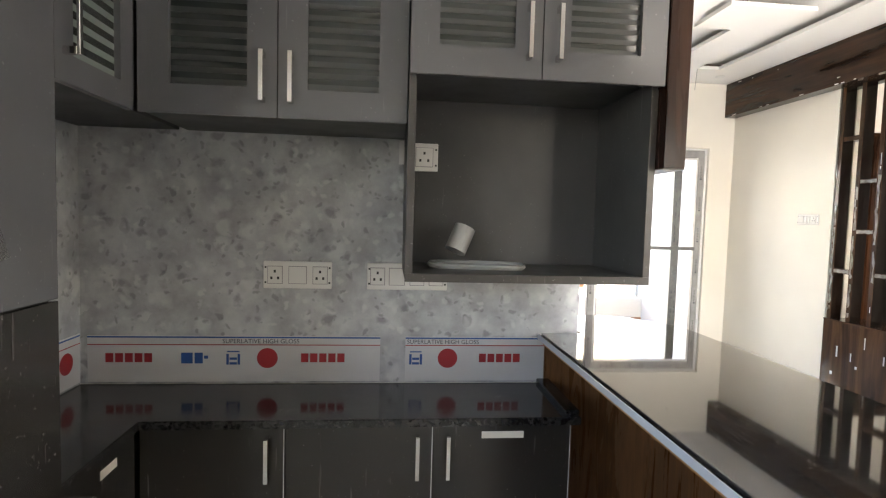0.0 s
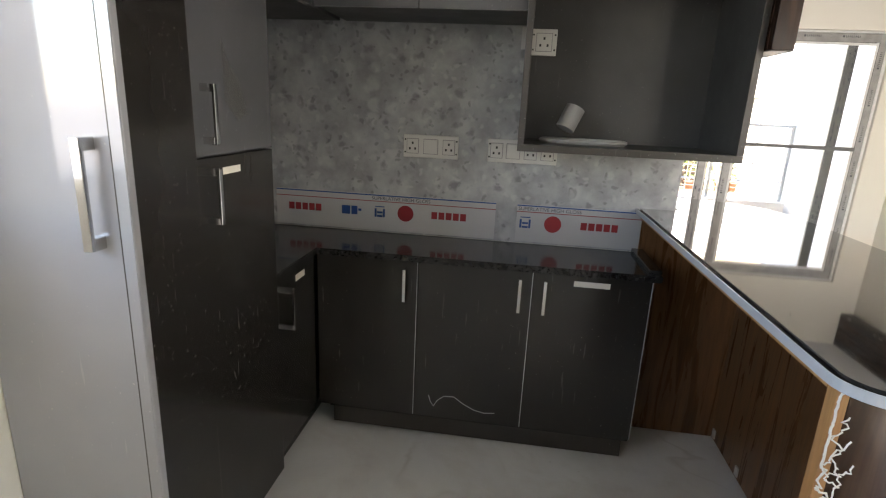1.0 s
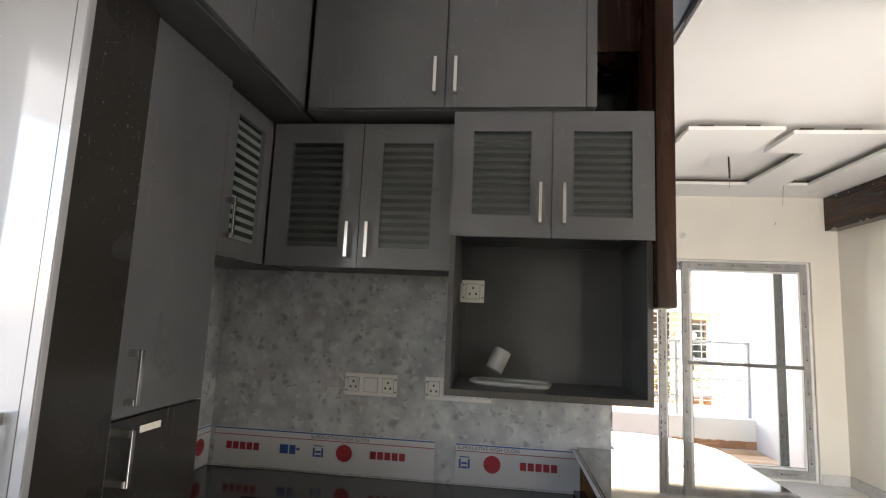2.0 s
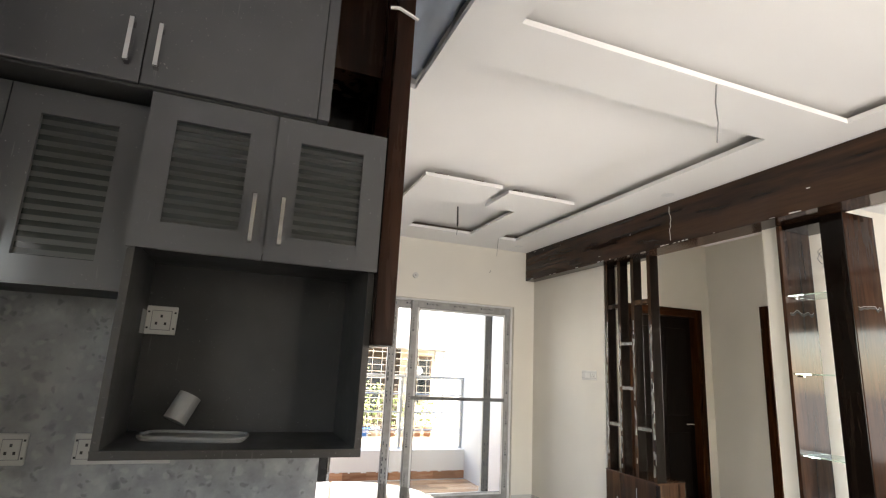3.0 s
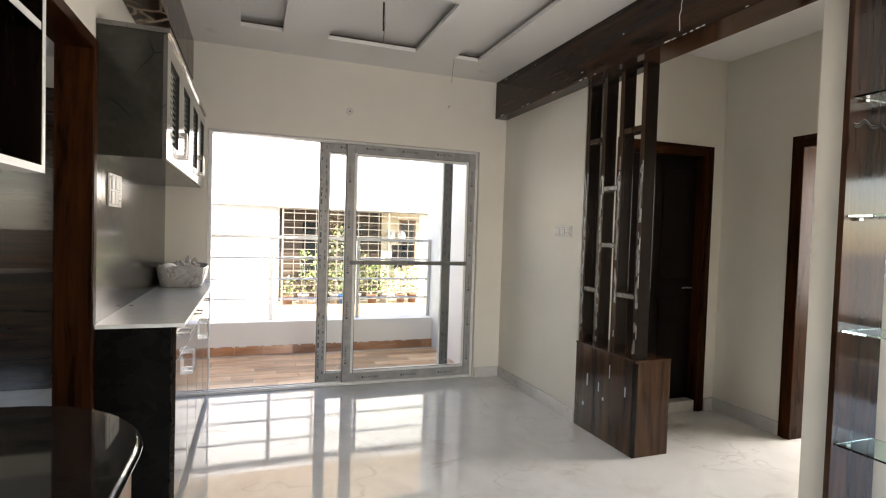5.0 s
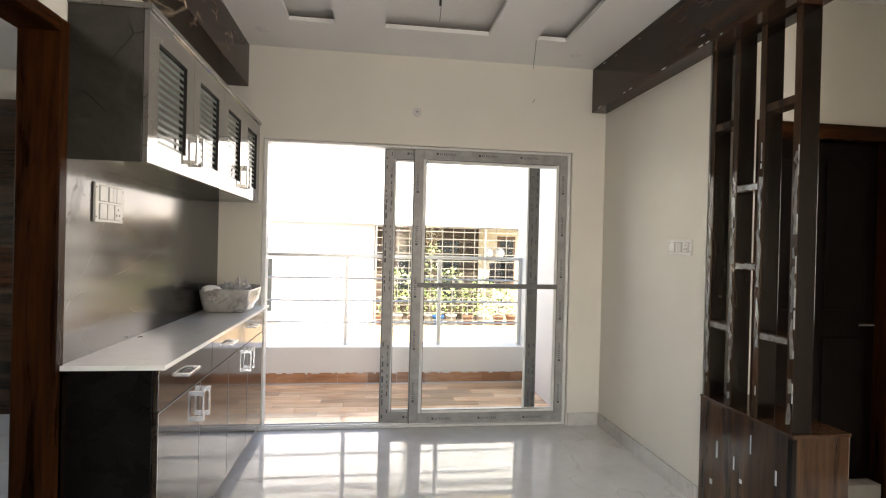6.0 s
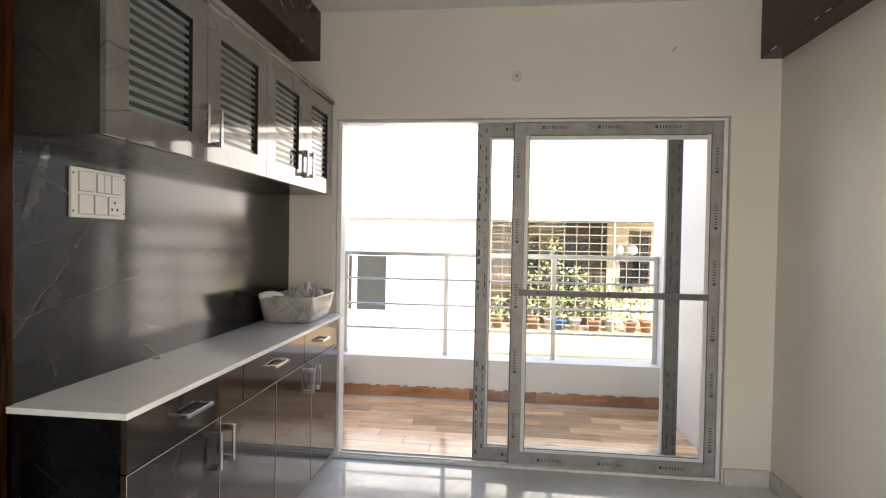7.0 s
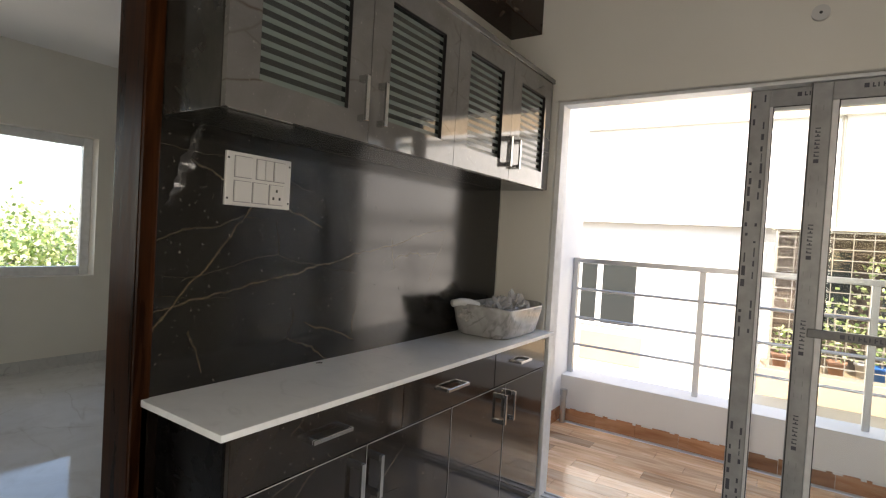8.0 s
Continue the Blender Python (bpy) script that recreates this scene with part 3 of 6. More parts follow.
def skirting():
    h, d = 0.10, 0.014
    rows = [("baseboard_balcony", [(2.36, 2.606, -d, -0.002, 0, h)]), ("baseboard_east", [(2.606, 2.618, -1.30, -d, 0, h)]),
            ("baseboard_lobby", [(3.815, 3.918, -1.351, -1.337, 0, h), (3.904, 3.918, -1.912, -1.353, 0, h)]),
            ("baseboard_hall", [(3.03, 7.31, -3.066, -3.052, 0, h), (7.314, 7.328, -4.4, -3.07, 0, h)]),
            ("baseboard_pier", [(2.676, 2.688, -3.048, -2.94, 0, h)]),
            ("baseboard_room", [(-4.398, -4.384, -3.3, 0.98, 0, h)])]
    for name, r in rows:
        structure(name, boxes(r, 0.002), SKIRT, "grey marble skirting along the foot of the wall", "skirting")


skirting()

# wood clad beams
structure("beam_east", box(2.50, 2.72, -8.0, -0.002, 2.475, 2.818, 0.003), WALNUT_Y, "dark walnut clad ceiling beam", "beam")
structure("soffit_hall", box(2.723, 3.0, -8.0, -3.55, 2.47, 2.819), CEIL, "white boxed soffit beside the beam with small downlights", "soffit")
structure("beam_west", box(-0.298, -0.112, -1.95, -0.003, 2.515, 2.818, 0.003), BEAM_VENEER, "dark brown pale-veined clad beam above the crockery unit", "beam")


def film_marks(parent, horizontal, a0, a1, b, y, step, flip=1):
    """Small unreadable print marks on the protective film of a profile."""
    def row(u, w, lo, hi):
        return (u, u + w, y - 0.0012, y, b + lo, b + hi) if horizontal else (b + lo, b + hi, y - 0.0012, y, u, u + w)
    k = a0 + step * 0.3
    while k < a1 - 0.16:
        rows = [row(k - 0.026, 0.016, -0.009, 0.009)]
        for i in range(8):
            u = k + i * 0.0165
            rows.append(row(u, 0.0045, -0.009, 0.009))
            if i % 3 != 1:
                rows.append(row(u + 0.0046, 0.006, (-0.009, 0.004, -0.002)[i % 3], (-0.004, 0.009, 0.003)[i % 3]))
        part("print_mark", boxes(rows), TEXT_GREY, parent, "dark print on the film")
        k2 = k + 0.19
        while k2 < min(k + step - 0.05, a1 - 0.03):
            part("print_dash", boxes([row(k2, 0.022, 0.012, 0.0145), row(k2 + 0.006, 0.018, -0.0145, -0.012)]), GREY_WIRE, parent, "fine grey print")
            k2 += 0.055
        k += step


def film_blocks(parent, b0, b1, y):
    """Two upright columns of broken dark print, as on torn packing film."""
    rng = random.Random(int(b0 * 1000))
    for lo, hi in ((b0, b0 + 0.016), (b1 - 0.014, b1)):
        rows, z = [], 0.06
        while z < 2.08:
            ln = rng.uniform(0.008, 0.05)
            if not 0.62 < z < 1.02 and rng.random() < 0.72:
                rows.append((lo + rng.uniform(0, 0.006), hi - rng.uniform(0, 0.006), y - 0.0012, y, z, z + ln))
            z += ln + rng.uniform(0.006, 0.03)
        part("print_block", boxes(rows), TEXT_GREY, parent, "broken dark print on the film")


def sliding_door():
    d = thing("window_1", (1.17, 0.05, 0.0), "white sliding balcony door, half open, profiles under printed grey film", "sliding door", "", "structure")
    # slim white outer frame with its track
    part("frame_head", box(0.003, 2.347, 0.02, 0.118, 2.131, 2.147, 0.002), PVC, d)
    part("frame_sill", box(0.003, 2.347, 0.02, 0.118, 0.003, 0.022, 0.002), PVC, d)
    for y in (0.044, 0.092):
        part("track_rail", box(0.006, 2.344, y - 0.003, y + 0.003, 0.022, 0.030), STEEL, d, "aluminium track rail")
    part("frame_jamb", box(0.003, 0.03, 0.02, 0.118, 0.022, 2.131, 0.003), PVC, d)
    part("frame_jamb", box(2.322, 2.347, 0.02, 0.118, 0.022, 2.131, 0.003), PVC, d)
    zb, zt, w = 0.032, 2.128, 0.076
    for k, (y0, y1, x0, x1) in enumerate(((0.072, 0.112, 0.882, 2.115), (0.024, 0.064, 1.102, 2.320))):
        wr = 0.060 if k else 0.080
        s = part("sash", box(x0, x0 + w, y0, y1, zb, zt, 0.004), PVC_FILM, d, "film covered sliding sash")
        if k:
            film_marks(s, False, 0.1, 2.05, x0 + 0.034, y0, 0.40)
        else:
            film_blocks(s, x0 + 0.012, x0 + w - 0.012, y0)
        part("seal", box(x0 + 0.003, x0 + 0.0075, y0 - 0.001, y0 + 0.003, zb + 0.002, zt - 0.002), SOCKET_HOLE, s, "thin black brush seal")
        e = part("sash_profile", box(x1 - wr, x1, y0, y1, zb, zt, 0.004), PVC_FILM if k else PVC_SHADED, s, "" if k else "profile under brownish-grey film, darkened for the shade behind the front sash")
        if k:
            film_marks(e, False, 0.1, 2.05, x1 - 0.03, y0, 0.33)
        else:
            film_blocks(e, x1 - wr + 0.014, x1 - 0.014, y0)
        t = part("sash_profile", box(x0 + w, x1 - wr, y0, y1, zt - w, zt, 0.004), PVC_FILM, s)
        film_marks(t, True, x0 + 0.1, x1 - 0.1, zt - 0.03, y0, 0.33)
        bt = part("sash_profile", box(x0 + w, x1 - wr, y0, y1, zb, zb + w, 0.004), PVC_FILM, s)
        film_marks(bt, True, x0 + 0.1, x1 - 0.1, zb + 0.034, y0, 0.36)
        ym = (y0 + y1) / 2
        u0, u1, v0, v1 = x0 + w, x1 - wr, zb + w, zt - w
        g = part("pane", box(u0, u1, ym - 0.002, ym + 0.002, v0, v1), PANE, s, "clear glass pane")
        g.visible_shadow = False
        b = 0.026 if k else 0.016
        for q in ((u0 + 0.0005, u0 + b, v0, v1), (u1 - b, u1 - 0.0005, v0, v1), (u0 + b + 0.0005, u1 - b - 0.0005, v1 - b, v1 - 0.0005), (u0 + b + 0.0005, u1 - b - 0.0005, v0 + 0.0005, v0 + b)):
            part("glazing_bead", box(q[0], q[1], ym - 0.016, ym + 0.016, q[2], q[3], 0.003), PVC, s, "white glazing bead")
            part("gasket", box(q[0] + b - 0.004, q[0] + b - 0.0005, ym - 0.0185, ym - 0.0163, q[2], q[3]) if q[1] - q[0] < 0.1 else box(q[0], q[1], ym - 0.0185, ym - 0.0163, q[2] + b - 0.004, q[2] + b - 0.0005), SOCKET_HOLE, s, "thin black gasket")
    cb = part("crossbar", box(1.15, 2.262, 0.018, 0.046, 1.073, 1.110, 0.004), PVC_SHADED, d, "film-covered cross bar, its colour darkened for shade")
    film_marks(cb, True, 1.16, 2.2, 1.092, 0.018, 0.42)
    # plaster band round the opening
    structure("trim", boxes([(2.352, 2.40, -0.006, -0.0005, 0.1, 2.20), (-0.002, 2.352, -0.006, -0.0005, 2.152, 2.20)], 0.001), WALL, "raised plaster band round the balcony opening", "trim")


sliding_door()


def balcony():
    structure("wall_balcony_west", box(-0.538, -0.42, 0.12, 1.72, -0.14, 2.95), WHITE, "white balcony side wall", "wall")
    structure("wall_balcony_east", box(2.42, 2.60, 0.12, 1.72, -0.14, 2.95), WHITE, "white balcony side wall", "wall")
    structure("parapet", box(-0.42, 2.42, 1.44, 1.72, -0.14, 0.34, 0.004), WHITE, "low white balcony parapet wall", "parapet")
    r = thing("balcony_railing", (1.0, 1.58, 0.34), "grey steel balcony railing on the parapet", "railing")
    for x in (-0.40, 0.545, 1.52, 2.40):
        part("post", box(x - 0.02, x + 0.02, 1.56, 1.60, 0.34, 1.252, 0.003), STEEL, r)
    part("handrail", box(-0.42, 2.42, 1.55, 1.61, 1.25, 1.288, 0.004), STEEL, r)
    for z in (0.575, 0.80, 1.035):
        part("rail", rod([(-0.42, 1.58, z), (2.42, 1.58, z)], 0.011), STEEL, r)
    # drain pipe stub in the corner
    p = thing("drain_pipe", (-0.36, 1.36, -0.02), "short grey plastic drain pipe standing in the balcony corner", "pipe")
    part("pipe", rod([(-0.36, 1.36, -0.02), (-0.36, 1.36, 0.22)], 0.022, 14), STEEL, p)
    part("cap", rod([(-0.36, 1.36, 0.20), (-0.36, 1.36, 0.245)], 0.028, 14), STEEL, p)


balcony()


def door_frame(name, label, axis, a0, a1, at, depth, top, w=0.09):
    """A teak frame round a doorway. axis: the direction along the wall; at, depth: the wall's planes."""
    def b(u0, u1, v0, v1, z0, z1):
        return box(u0, u1, v0, v1, z0, z1, 0.006) if axis == "x" else box(v0, v1, u0, u1, z0, z1, 0.006)
    c = (a0 + a1) / 2
    f = thing(name, (c, at, 0) if axis == "x" else (at, c, 0), label, "door frame", "", "structure")
    lo, hi = min(at, at + depth) - 0.012, max(at, at + depth) + 0.012
    for u in (a0, a1 - w):
        part("jamb", b(u, u + w, lo, hi, 0.0, top), TEAK, f)
        m0, m1 = (u + w * 0.3, u + w * 0.7)
        part("moulding", b(m0, m1, lo - 0.008, lo, 0.0, top - w * 0.3), TEAK, f)
    part("head", b(a0 + w, a1 - w, lo, hi, top - w, top), TEAK_X if axis == "x" else TEAK_Y, f)
    return f


# lobby doors
door_frame("door_1", "reddish teak frame of the lobby doorway", "x", 2.88, 3.81, -1.335, 0.12, 2.13, 0.085)
leaf = thing("door_leaf", (3.34, -1.25, 0.095), "dark wooden door leaf set back in the teak frame", "door")
part("leaf_panel", box(2.968, 3.722, -1.265, -1.228, 0.095, 2.042, 0.003), DOOR_DARK, leaf)
for x0, x1 in ((3.04, 3.31), (3.38, 3.65)):
    for z0, z1 in ((0.22, 0.92), (1.08, 1.93)):
        part("raised_panel", box(x0, x1, -1.273, -1.265, z0, z1, 0.004), DOOR_DARK, leaf)
part("handle", rod([(3.66, -1.265, 1.0), (3.66, -1.315, 1.0), (3.56, -1.315, 1.0)], 0.008), CHROME, leaf, "steel lever handle")
structure("doorstep", box(2.966, 3.724, -1.335, -1.215, 0.0, 0.09, 0.004), SKIRT, "low pale stone step in the lobby doorway", "step")
door_frame("door_2", "reddish teak frame of the side doorway", "y", -2.85, -1.915, 3.92, 0.12, 2.13, 0.085)
# unseen leaf, set open so the lobby fill lamp shines through
leaf2 = thing("door_leaf", (4.42, -2.79, 0.01), "unseen dark door leaf, added standing open to let fill light through", "door")
part("leaf_panel", box(4.055, 4.79, -2.81, -2.77, 0.01, 2.04, 0.003), WALNUT_DARK, leaf2)
part("handle", rod([(4.71, -2.77, 1.0), (4.71, -2.715, 1.0), (4.60, -2.715, 1.0)], 0.008), CHROME, leaf2, "steel lever handle")
# bedroom doorway
door_frame("door_3", "reddish teak frame of the bedroom doorway", "y", -2.90, -1.909, -0.3, -0.12, 2.16, 0.05)


# ---- dining: screen and shelf column ----
def jali():
    j = thing("wooden_screen", (2.68, -1.6, 0.0), "dark walnut slatted partition screen on a closed base", "partition screen")
    y0, y1, x0, x1 = -1.942, -1.308, 2.608, 2.885
    part("base_cabinet", box(x0, x1, y0, y1, 0.0, 0.605, 0.003), WALNUT, j, "walnut laminate base box")
    part("base_top", box(x0 - 0.004, x1 + 0.004, y0 - 0.004, y1 - 0.001, 0.605, 0.618, 0.002), WALNUT_Y, j)
    part("edge_strip", box(x0 - 0.004, x0 + 0.02, y0 - 0.004, y0 + 0.022, 0.004, 0.598, 0.002), WALNUT_DARK, j)
    ys = [y1 - 0.055, y1 - 0.235, y1 - 0.415, y0 + 0.012]
    w = 0.036
    for k, y in enumerate(ys):
        # near-black sides carry the uprights' shade in their colour; only the front is brown
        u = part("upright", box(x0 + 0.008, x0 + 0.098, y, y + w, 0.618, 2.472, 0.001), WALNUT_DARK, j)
        part("lit_front", box(x0 + 0.005, x0 + 0.0078, y + 0.0005, y + w - 0.0005, 0.619, 2.471), WALNUT, u, "brown glossy front of the upright; its sides are darkened for shade")
    for a, b, hs in ((0, 1, (1.01, 2.06)), (1, 2, (1.33, 1.715)), (2, 3, (1.01, 2.075))):
        for h in hs:
            part("cross_slat", box(x0 + 0.010, x0 + 0.092, ys[b] + w, ys[a], h - 0.018, h + 0.018, 0.002), WALNUT, j)
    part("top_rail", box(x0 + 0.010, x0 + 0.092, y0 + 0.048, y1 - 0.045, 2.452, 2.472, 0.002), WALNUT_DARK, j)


jali()


def shelf_column():
    c = thing("shelf_column", (2.8, -3.3, 0.0), "dark walnut display column with glass shelves beside the wall end", "display shelf")
    x0, x1 = 2.69, 2.955
    part("back_panel", box(x0 - 0.02, x1, -3.078, -3.054, 0.0, 2.472, 0.002), NICHE_WOOD, c, "glossy walnut panel")
    part("lower_box", box(x0, x1, -3.335, -3.08, 0.0, 0.12, 0.003), WALNUT, c)
    part("post", box(x0 - 0.010, x1 + 0.005, -3.475, -3.335, 0.0, 2.472, 0.004), WALNUT_RED, c)
    part("post_face", box(x0 - 0.020, x0 - 0.010, -3.472, -3.338, 0.0, 2.472, 0.002), WALNUT_DARK, c, "almost black glossy face strip")
    part("top_box", box(x0, x1, -3.335, -3.08, 2.44, 2.472, 0.003), WALNUT_DARK, c)
    for z in (0.53, 1.015, 1.50, 1.995):
        s = part("glass_shelf", box(x0 + 0.005, x1 - 0.02, -3.333, -3.081, z, z + 0.008), GREEN_GLASS, c, "clear glass shelf with green edge")
        s.visible_shadow = False
        for y in (-3.325, -3.09):
            part("shelf_clip", box(x0 + 0.05, x0 + 0.075, y - 0.006, y + 0.006, z - 0.014, z - 0.001, 0.001), CHROME, s)


    rng = random.Random(41)
    for xa, xb, y in ((2.72, 2.95, -3.4762), (2.70, 2.94, -3.0792)):
        pts, x = [], xa
        while x < xb:
            pts.append((x, y, 1.893 + rng.uniform(-0.014, 0.014)))
            x += rng.uniform(0.012, 0.035)
        part("film_tear", rod([(p[0], p[1] + 0.004, p[2]) for p in pts], 0.0075, 5), SOCKET_HOLE, c, "ragged tear in the glossy film")
        part("film_edge", rod([(p[0], p[1], p[2] + 0.011) for p in pts], 0.0012, 5), FILM_WHITE, c, "pale torn film edge")


shelf_column()
w = thing("loose_cable", (2.8, -3.3, 2.2), "small coil of grey cable hanging in the display column", "cable")
part("coil", rod([(2.76 + 0.035 * math.cos(k * 0.55), -3.29 + 0.02 * math.sin(k * 1.3), 2.23 + 0.06 * math.sin(k * 0.55) + 0.08 * (k < 2)) for k in range(26)], 0.002, 5), GREY_WIRE, w)


def open_wall_box():
    """Tall open shelf box beside the bedroom door, dark inside, with white edges."""
    b = thing("wall_shelf_box", (-0.22, -3.24, 1.50), "tall open wall shelf, dark inside, with white front edges", "wall shelf")
    x0, x1, y0, y1, z0, z1, t = -0.298, -0.142, -3.486, -2.985, 1.50, 2.812, 0.018
    part("back", box(x0, x0 + 0.008, y0, y1, z0 + t, z1), WALNUT_DARK, b)
    for y in (y0, y1 - t):
        part("side", box(x0 + 0.0085, x1, y, y + t, z0 + t, z1, 0.001), WALNUT_DARK, b)
    part("bottom", box(x0, x1, y0, y1, z0, z0 + t, 0.001), PVC, b, "white underside board")
    part("shelf", box(x0 + 0.0085, x1 - 0.004, y0 + t, y1 - t, 1.85, 1.85 + t, 0.001), WALNUT_DARK, b)
    for q in ((y0, y0 + t, z0 + t, z1), (y1 - t, y1, z0 + t, z1), (y0, y1, z0, z0 + t)):
        part("front_edge", box(x1 + 0.0003, x1 + 0.002, q[0], q[1], q[2], q[3]), PVC, b, "white edge band")
    part("front_edge", box(x1 - 0.0037, x1 - 0.002, y0 + t, y1 - t, 1.85, 1.85 + t), PVC, b, "white edge band")


open_wall_box()


# ---- crockery unit ----
def bar_handle(parent, p, axis, length, out, r=0.006):
    """A flat bar pull with two feet. out: the unit direction that it stands off."""
    p, o = Vector(p), Vector(out)
    d = Vector({"x": (1, 0, 0), "y": (0, 1, 0), "z": (0, 0, 1)}[axis])
    bm = bmesh.new()
    side = d.cross(o)

    def blk(c, l, wd, t):
        vs = bmesh.ops.create_cube(bm, size=1.0)["verts"]
        for v in vs:
            v.co = c + d * (v.co.x * l) + side * (v.co.y * wd) + o * (v.co.z * t)
    blk(p + o * 0.031, length, r * 2.0, r * 1.1)
    for s in (-1, 1):
        blk(p + d * (s * (length / 2 - r * 1.3)) + o * 0.0138, r * 2.6, r * 2.0, 0.0275)
    bmesh.ops.bevel(bm, geom=bm.edges[:], offset=0.0008, segments=1, affect="EDGES")
    return part("handle", bm, CHROME, parent, "square chrome bar handle")


def frame_door(parent, axis, plane, out, u0, u1, z0, z1, rim, mat, bottom=None, count=13, band=None, lined=False):
    """A framed door with a banded glass light. plane: the carcass front; out: +1 or -1."""
    t = 0.018 * out
    bt = rim if bottom is None else bottom
    d = part("door", ring(axis, plane, plane + t, u0, u1, z0, z1, u0 + rim, u1 - rim, z0 + bt, z1 - rim), mat, parent, "framed door with banded glass")
    g0, g1, c0, c1 = u0 + rim, u1 - rim, z0 + bt, z1 - rim
    p0, p1, p2 = plane + 0.0004 * out, plane + 0.0024 * out, plane + 0.0032 * out

    def b(q0, q1, e0, e1):
        return box(g0, g1, q0, q1, e0, e1) if axis == "x" else box(q0, q1, g0, g1, e0, e1)
    part("glass", b(p0, p1, c0, c1), DARK_GLASS, d, "dark glass")
    for k in range(count):
        part("frosted_band", b(p1, p2, c0 + (c1 - c0) * (k + 0.15) / count, c0 + (c1 - c0) * (k + 0.62) / count), band or FROST, d)
    # thin reveal faces, darker than the door's front
    if lined:
        for e0, e1, h0, h1 in ((g0, g0 + 0.0008, c0, c1), (g1 - 0.0008, g1, c0, c1), (g0 + 0.0009, g1 - 0.0009, c1 - 0.0008, c1)):
            q0, q1 = plane + 0.0034 * out, plane + 0.0174 * out
            part("reveal_face", box(e0, e1, q0, q1, h0, h1) if axis == "x" else box(q0, q1, e0, e1, h0, h1), EDGE_REVEAL, d, "dark face of the reveal round the glass")
    return d


def crockery():
    u = thing("wall_cabinet", (-0.16, -0.95, 1.67), "glossy grey marble-laminate wall cabinet with four banded glass doors", "wall cabinet")
    y0, y1, z0, z1 = -1.908, -0.02, 1.674, 2.235
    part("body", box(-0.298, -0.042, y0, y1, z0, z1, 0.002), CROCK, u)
    part("cornice", box(-0.298, -0.012, y0 - 0.006, y1 + 0.006, z1, z1 + 0.022, 0.002), CROCK_DOOR, u)
    cuts = [y0 + 0.002, -1.42, -0.935, -0.47, y1]
    for k in range(4):
        a, b = cuts[k] + 0.0015, cuts[k + 1] - 0.0015
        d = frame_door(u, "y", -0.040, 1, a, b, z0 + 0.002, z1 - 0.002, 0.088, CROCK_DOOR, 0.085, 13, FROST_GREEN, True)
        yh = b - 0.042 if k % 2 == 0 else a + 0.042
        bar_handle(d, (-0.022, yh, 1.80), "z", 0.135, (1, 0, 0), 0.0072)
    c = thing("sideboard_cabinet", (-0.13, -0.95, 0.0), "dark glossy marble-laminate base cabinet with drawers and doors", "sideboard")
    part("body", box(-0.298, 0.005, -1.885, y1, 0.07, 0.913, 0.002), BLACK_SIDE, c)
    part("plinth", box(-0.298, -0.03, -1.87, y1, 0.0, 0.07), EDGE_DARK, c)
    cy = [-1.883, -1.225, -0.572, y1]
    for k in range(3):
        a, b = cy[k] + 0.002, cy[k + 1] - 0.002
        d = part("drawer_front", box(0.007, 0.026, a, b, 0.745, 0.909, 0.002), CROCK_BASE, c)
        bar_handle(d, (0.026, (a + b) / 2 - (0.02 if k else 0.02), 0.827), "y", 0.15 if k < 2 else 0.12, (1, 0, 0))
    dy = [-1.883, -1.40, -0.915, -0.46, y1]
    for k in range(4):
        a, b = dy[k] + 0.002, dy[k + 1] - 0.002
        d = part("door", box(0.007, 0.026, a, b, 0.075, 0.741, 0.002), CROCK_BASE, c)
        part("edge_band", box(0.0262, 0.0268, a + 0.0002, a + 0.0025, 0.077, 0.739), FILM_WHITE, d, "pale edge band")
        part("edge_band", box(0.0262, 0.0268, a + 0.003, b - 0.0002, 0.7385, 0.7408), FILM_WHITE, d, "pale edge band")
        yh = b - 0.042 if k % 2 == 0 else a + 0.042
        bar_handle(d, (0.026, yh, 0.635), "z", 0.135, (1, 0, 0), 0.0072)
    part("scribe_strip", box(-0.2985, -0.288, -1.929, -1.887, 0.0, 0.913), WALNUT_DARK, c)
    wt = thing("worktop", (-0.12, -0.96, 0.914), "white quartz top on the dark sideboard", "worktop")
    part("slab", box(-0.298, 0.066, -1.932, -0.004, 0.914, 0.932, 0.002), QUARTZ, wt)
    part("chip_mark", rod([(-0.268, -1.352, 0.934), (-0.262, -1.340, 0.934), (-0.255, -1.336, 0.934)], 0.0022, 5), BLACK_WIRE, wt)
    structure("backsplash_dining", box(-0.2985, -0.292, -1.912, -0.03, 0.9325, 1.6735), VENEER, "glossy black marble panel with thin gold veins", "wall panel")


crockery()


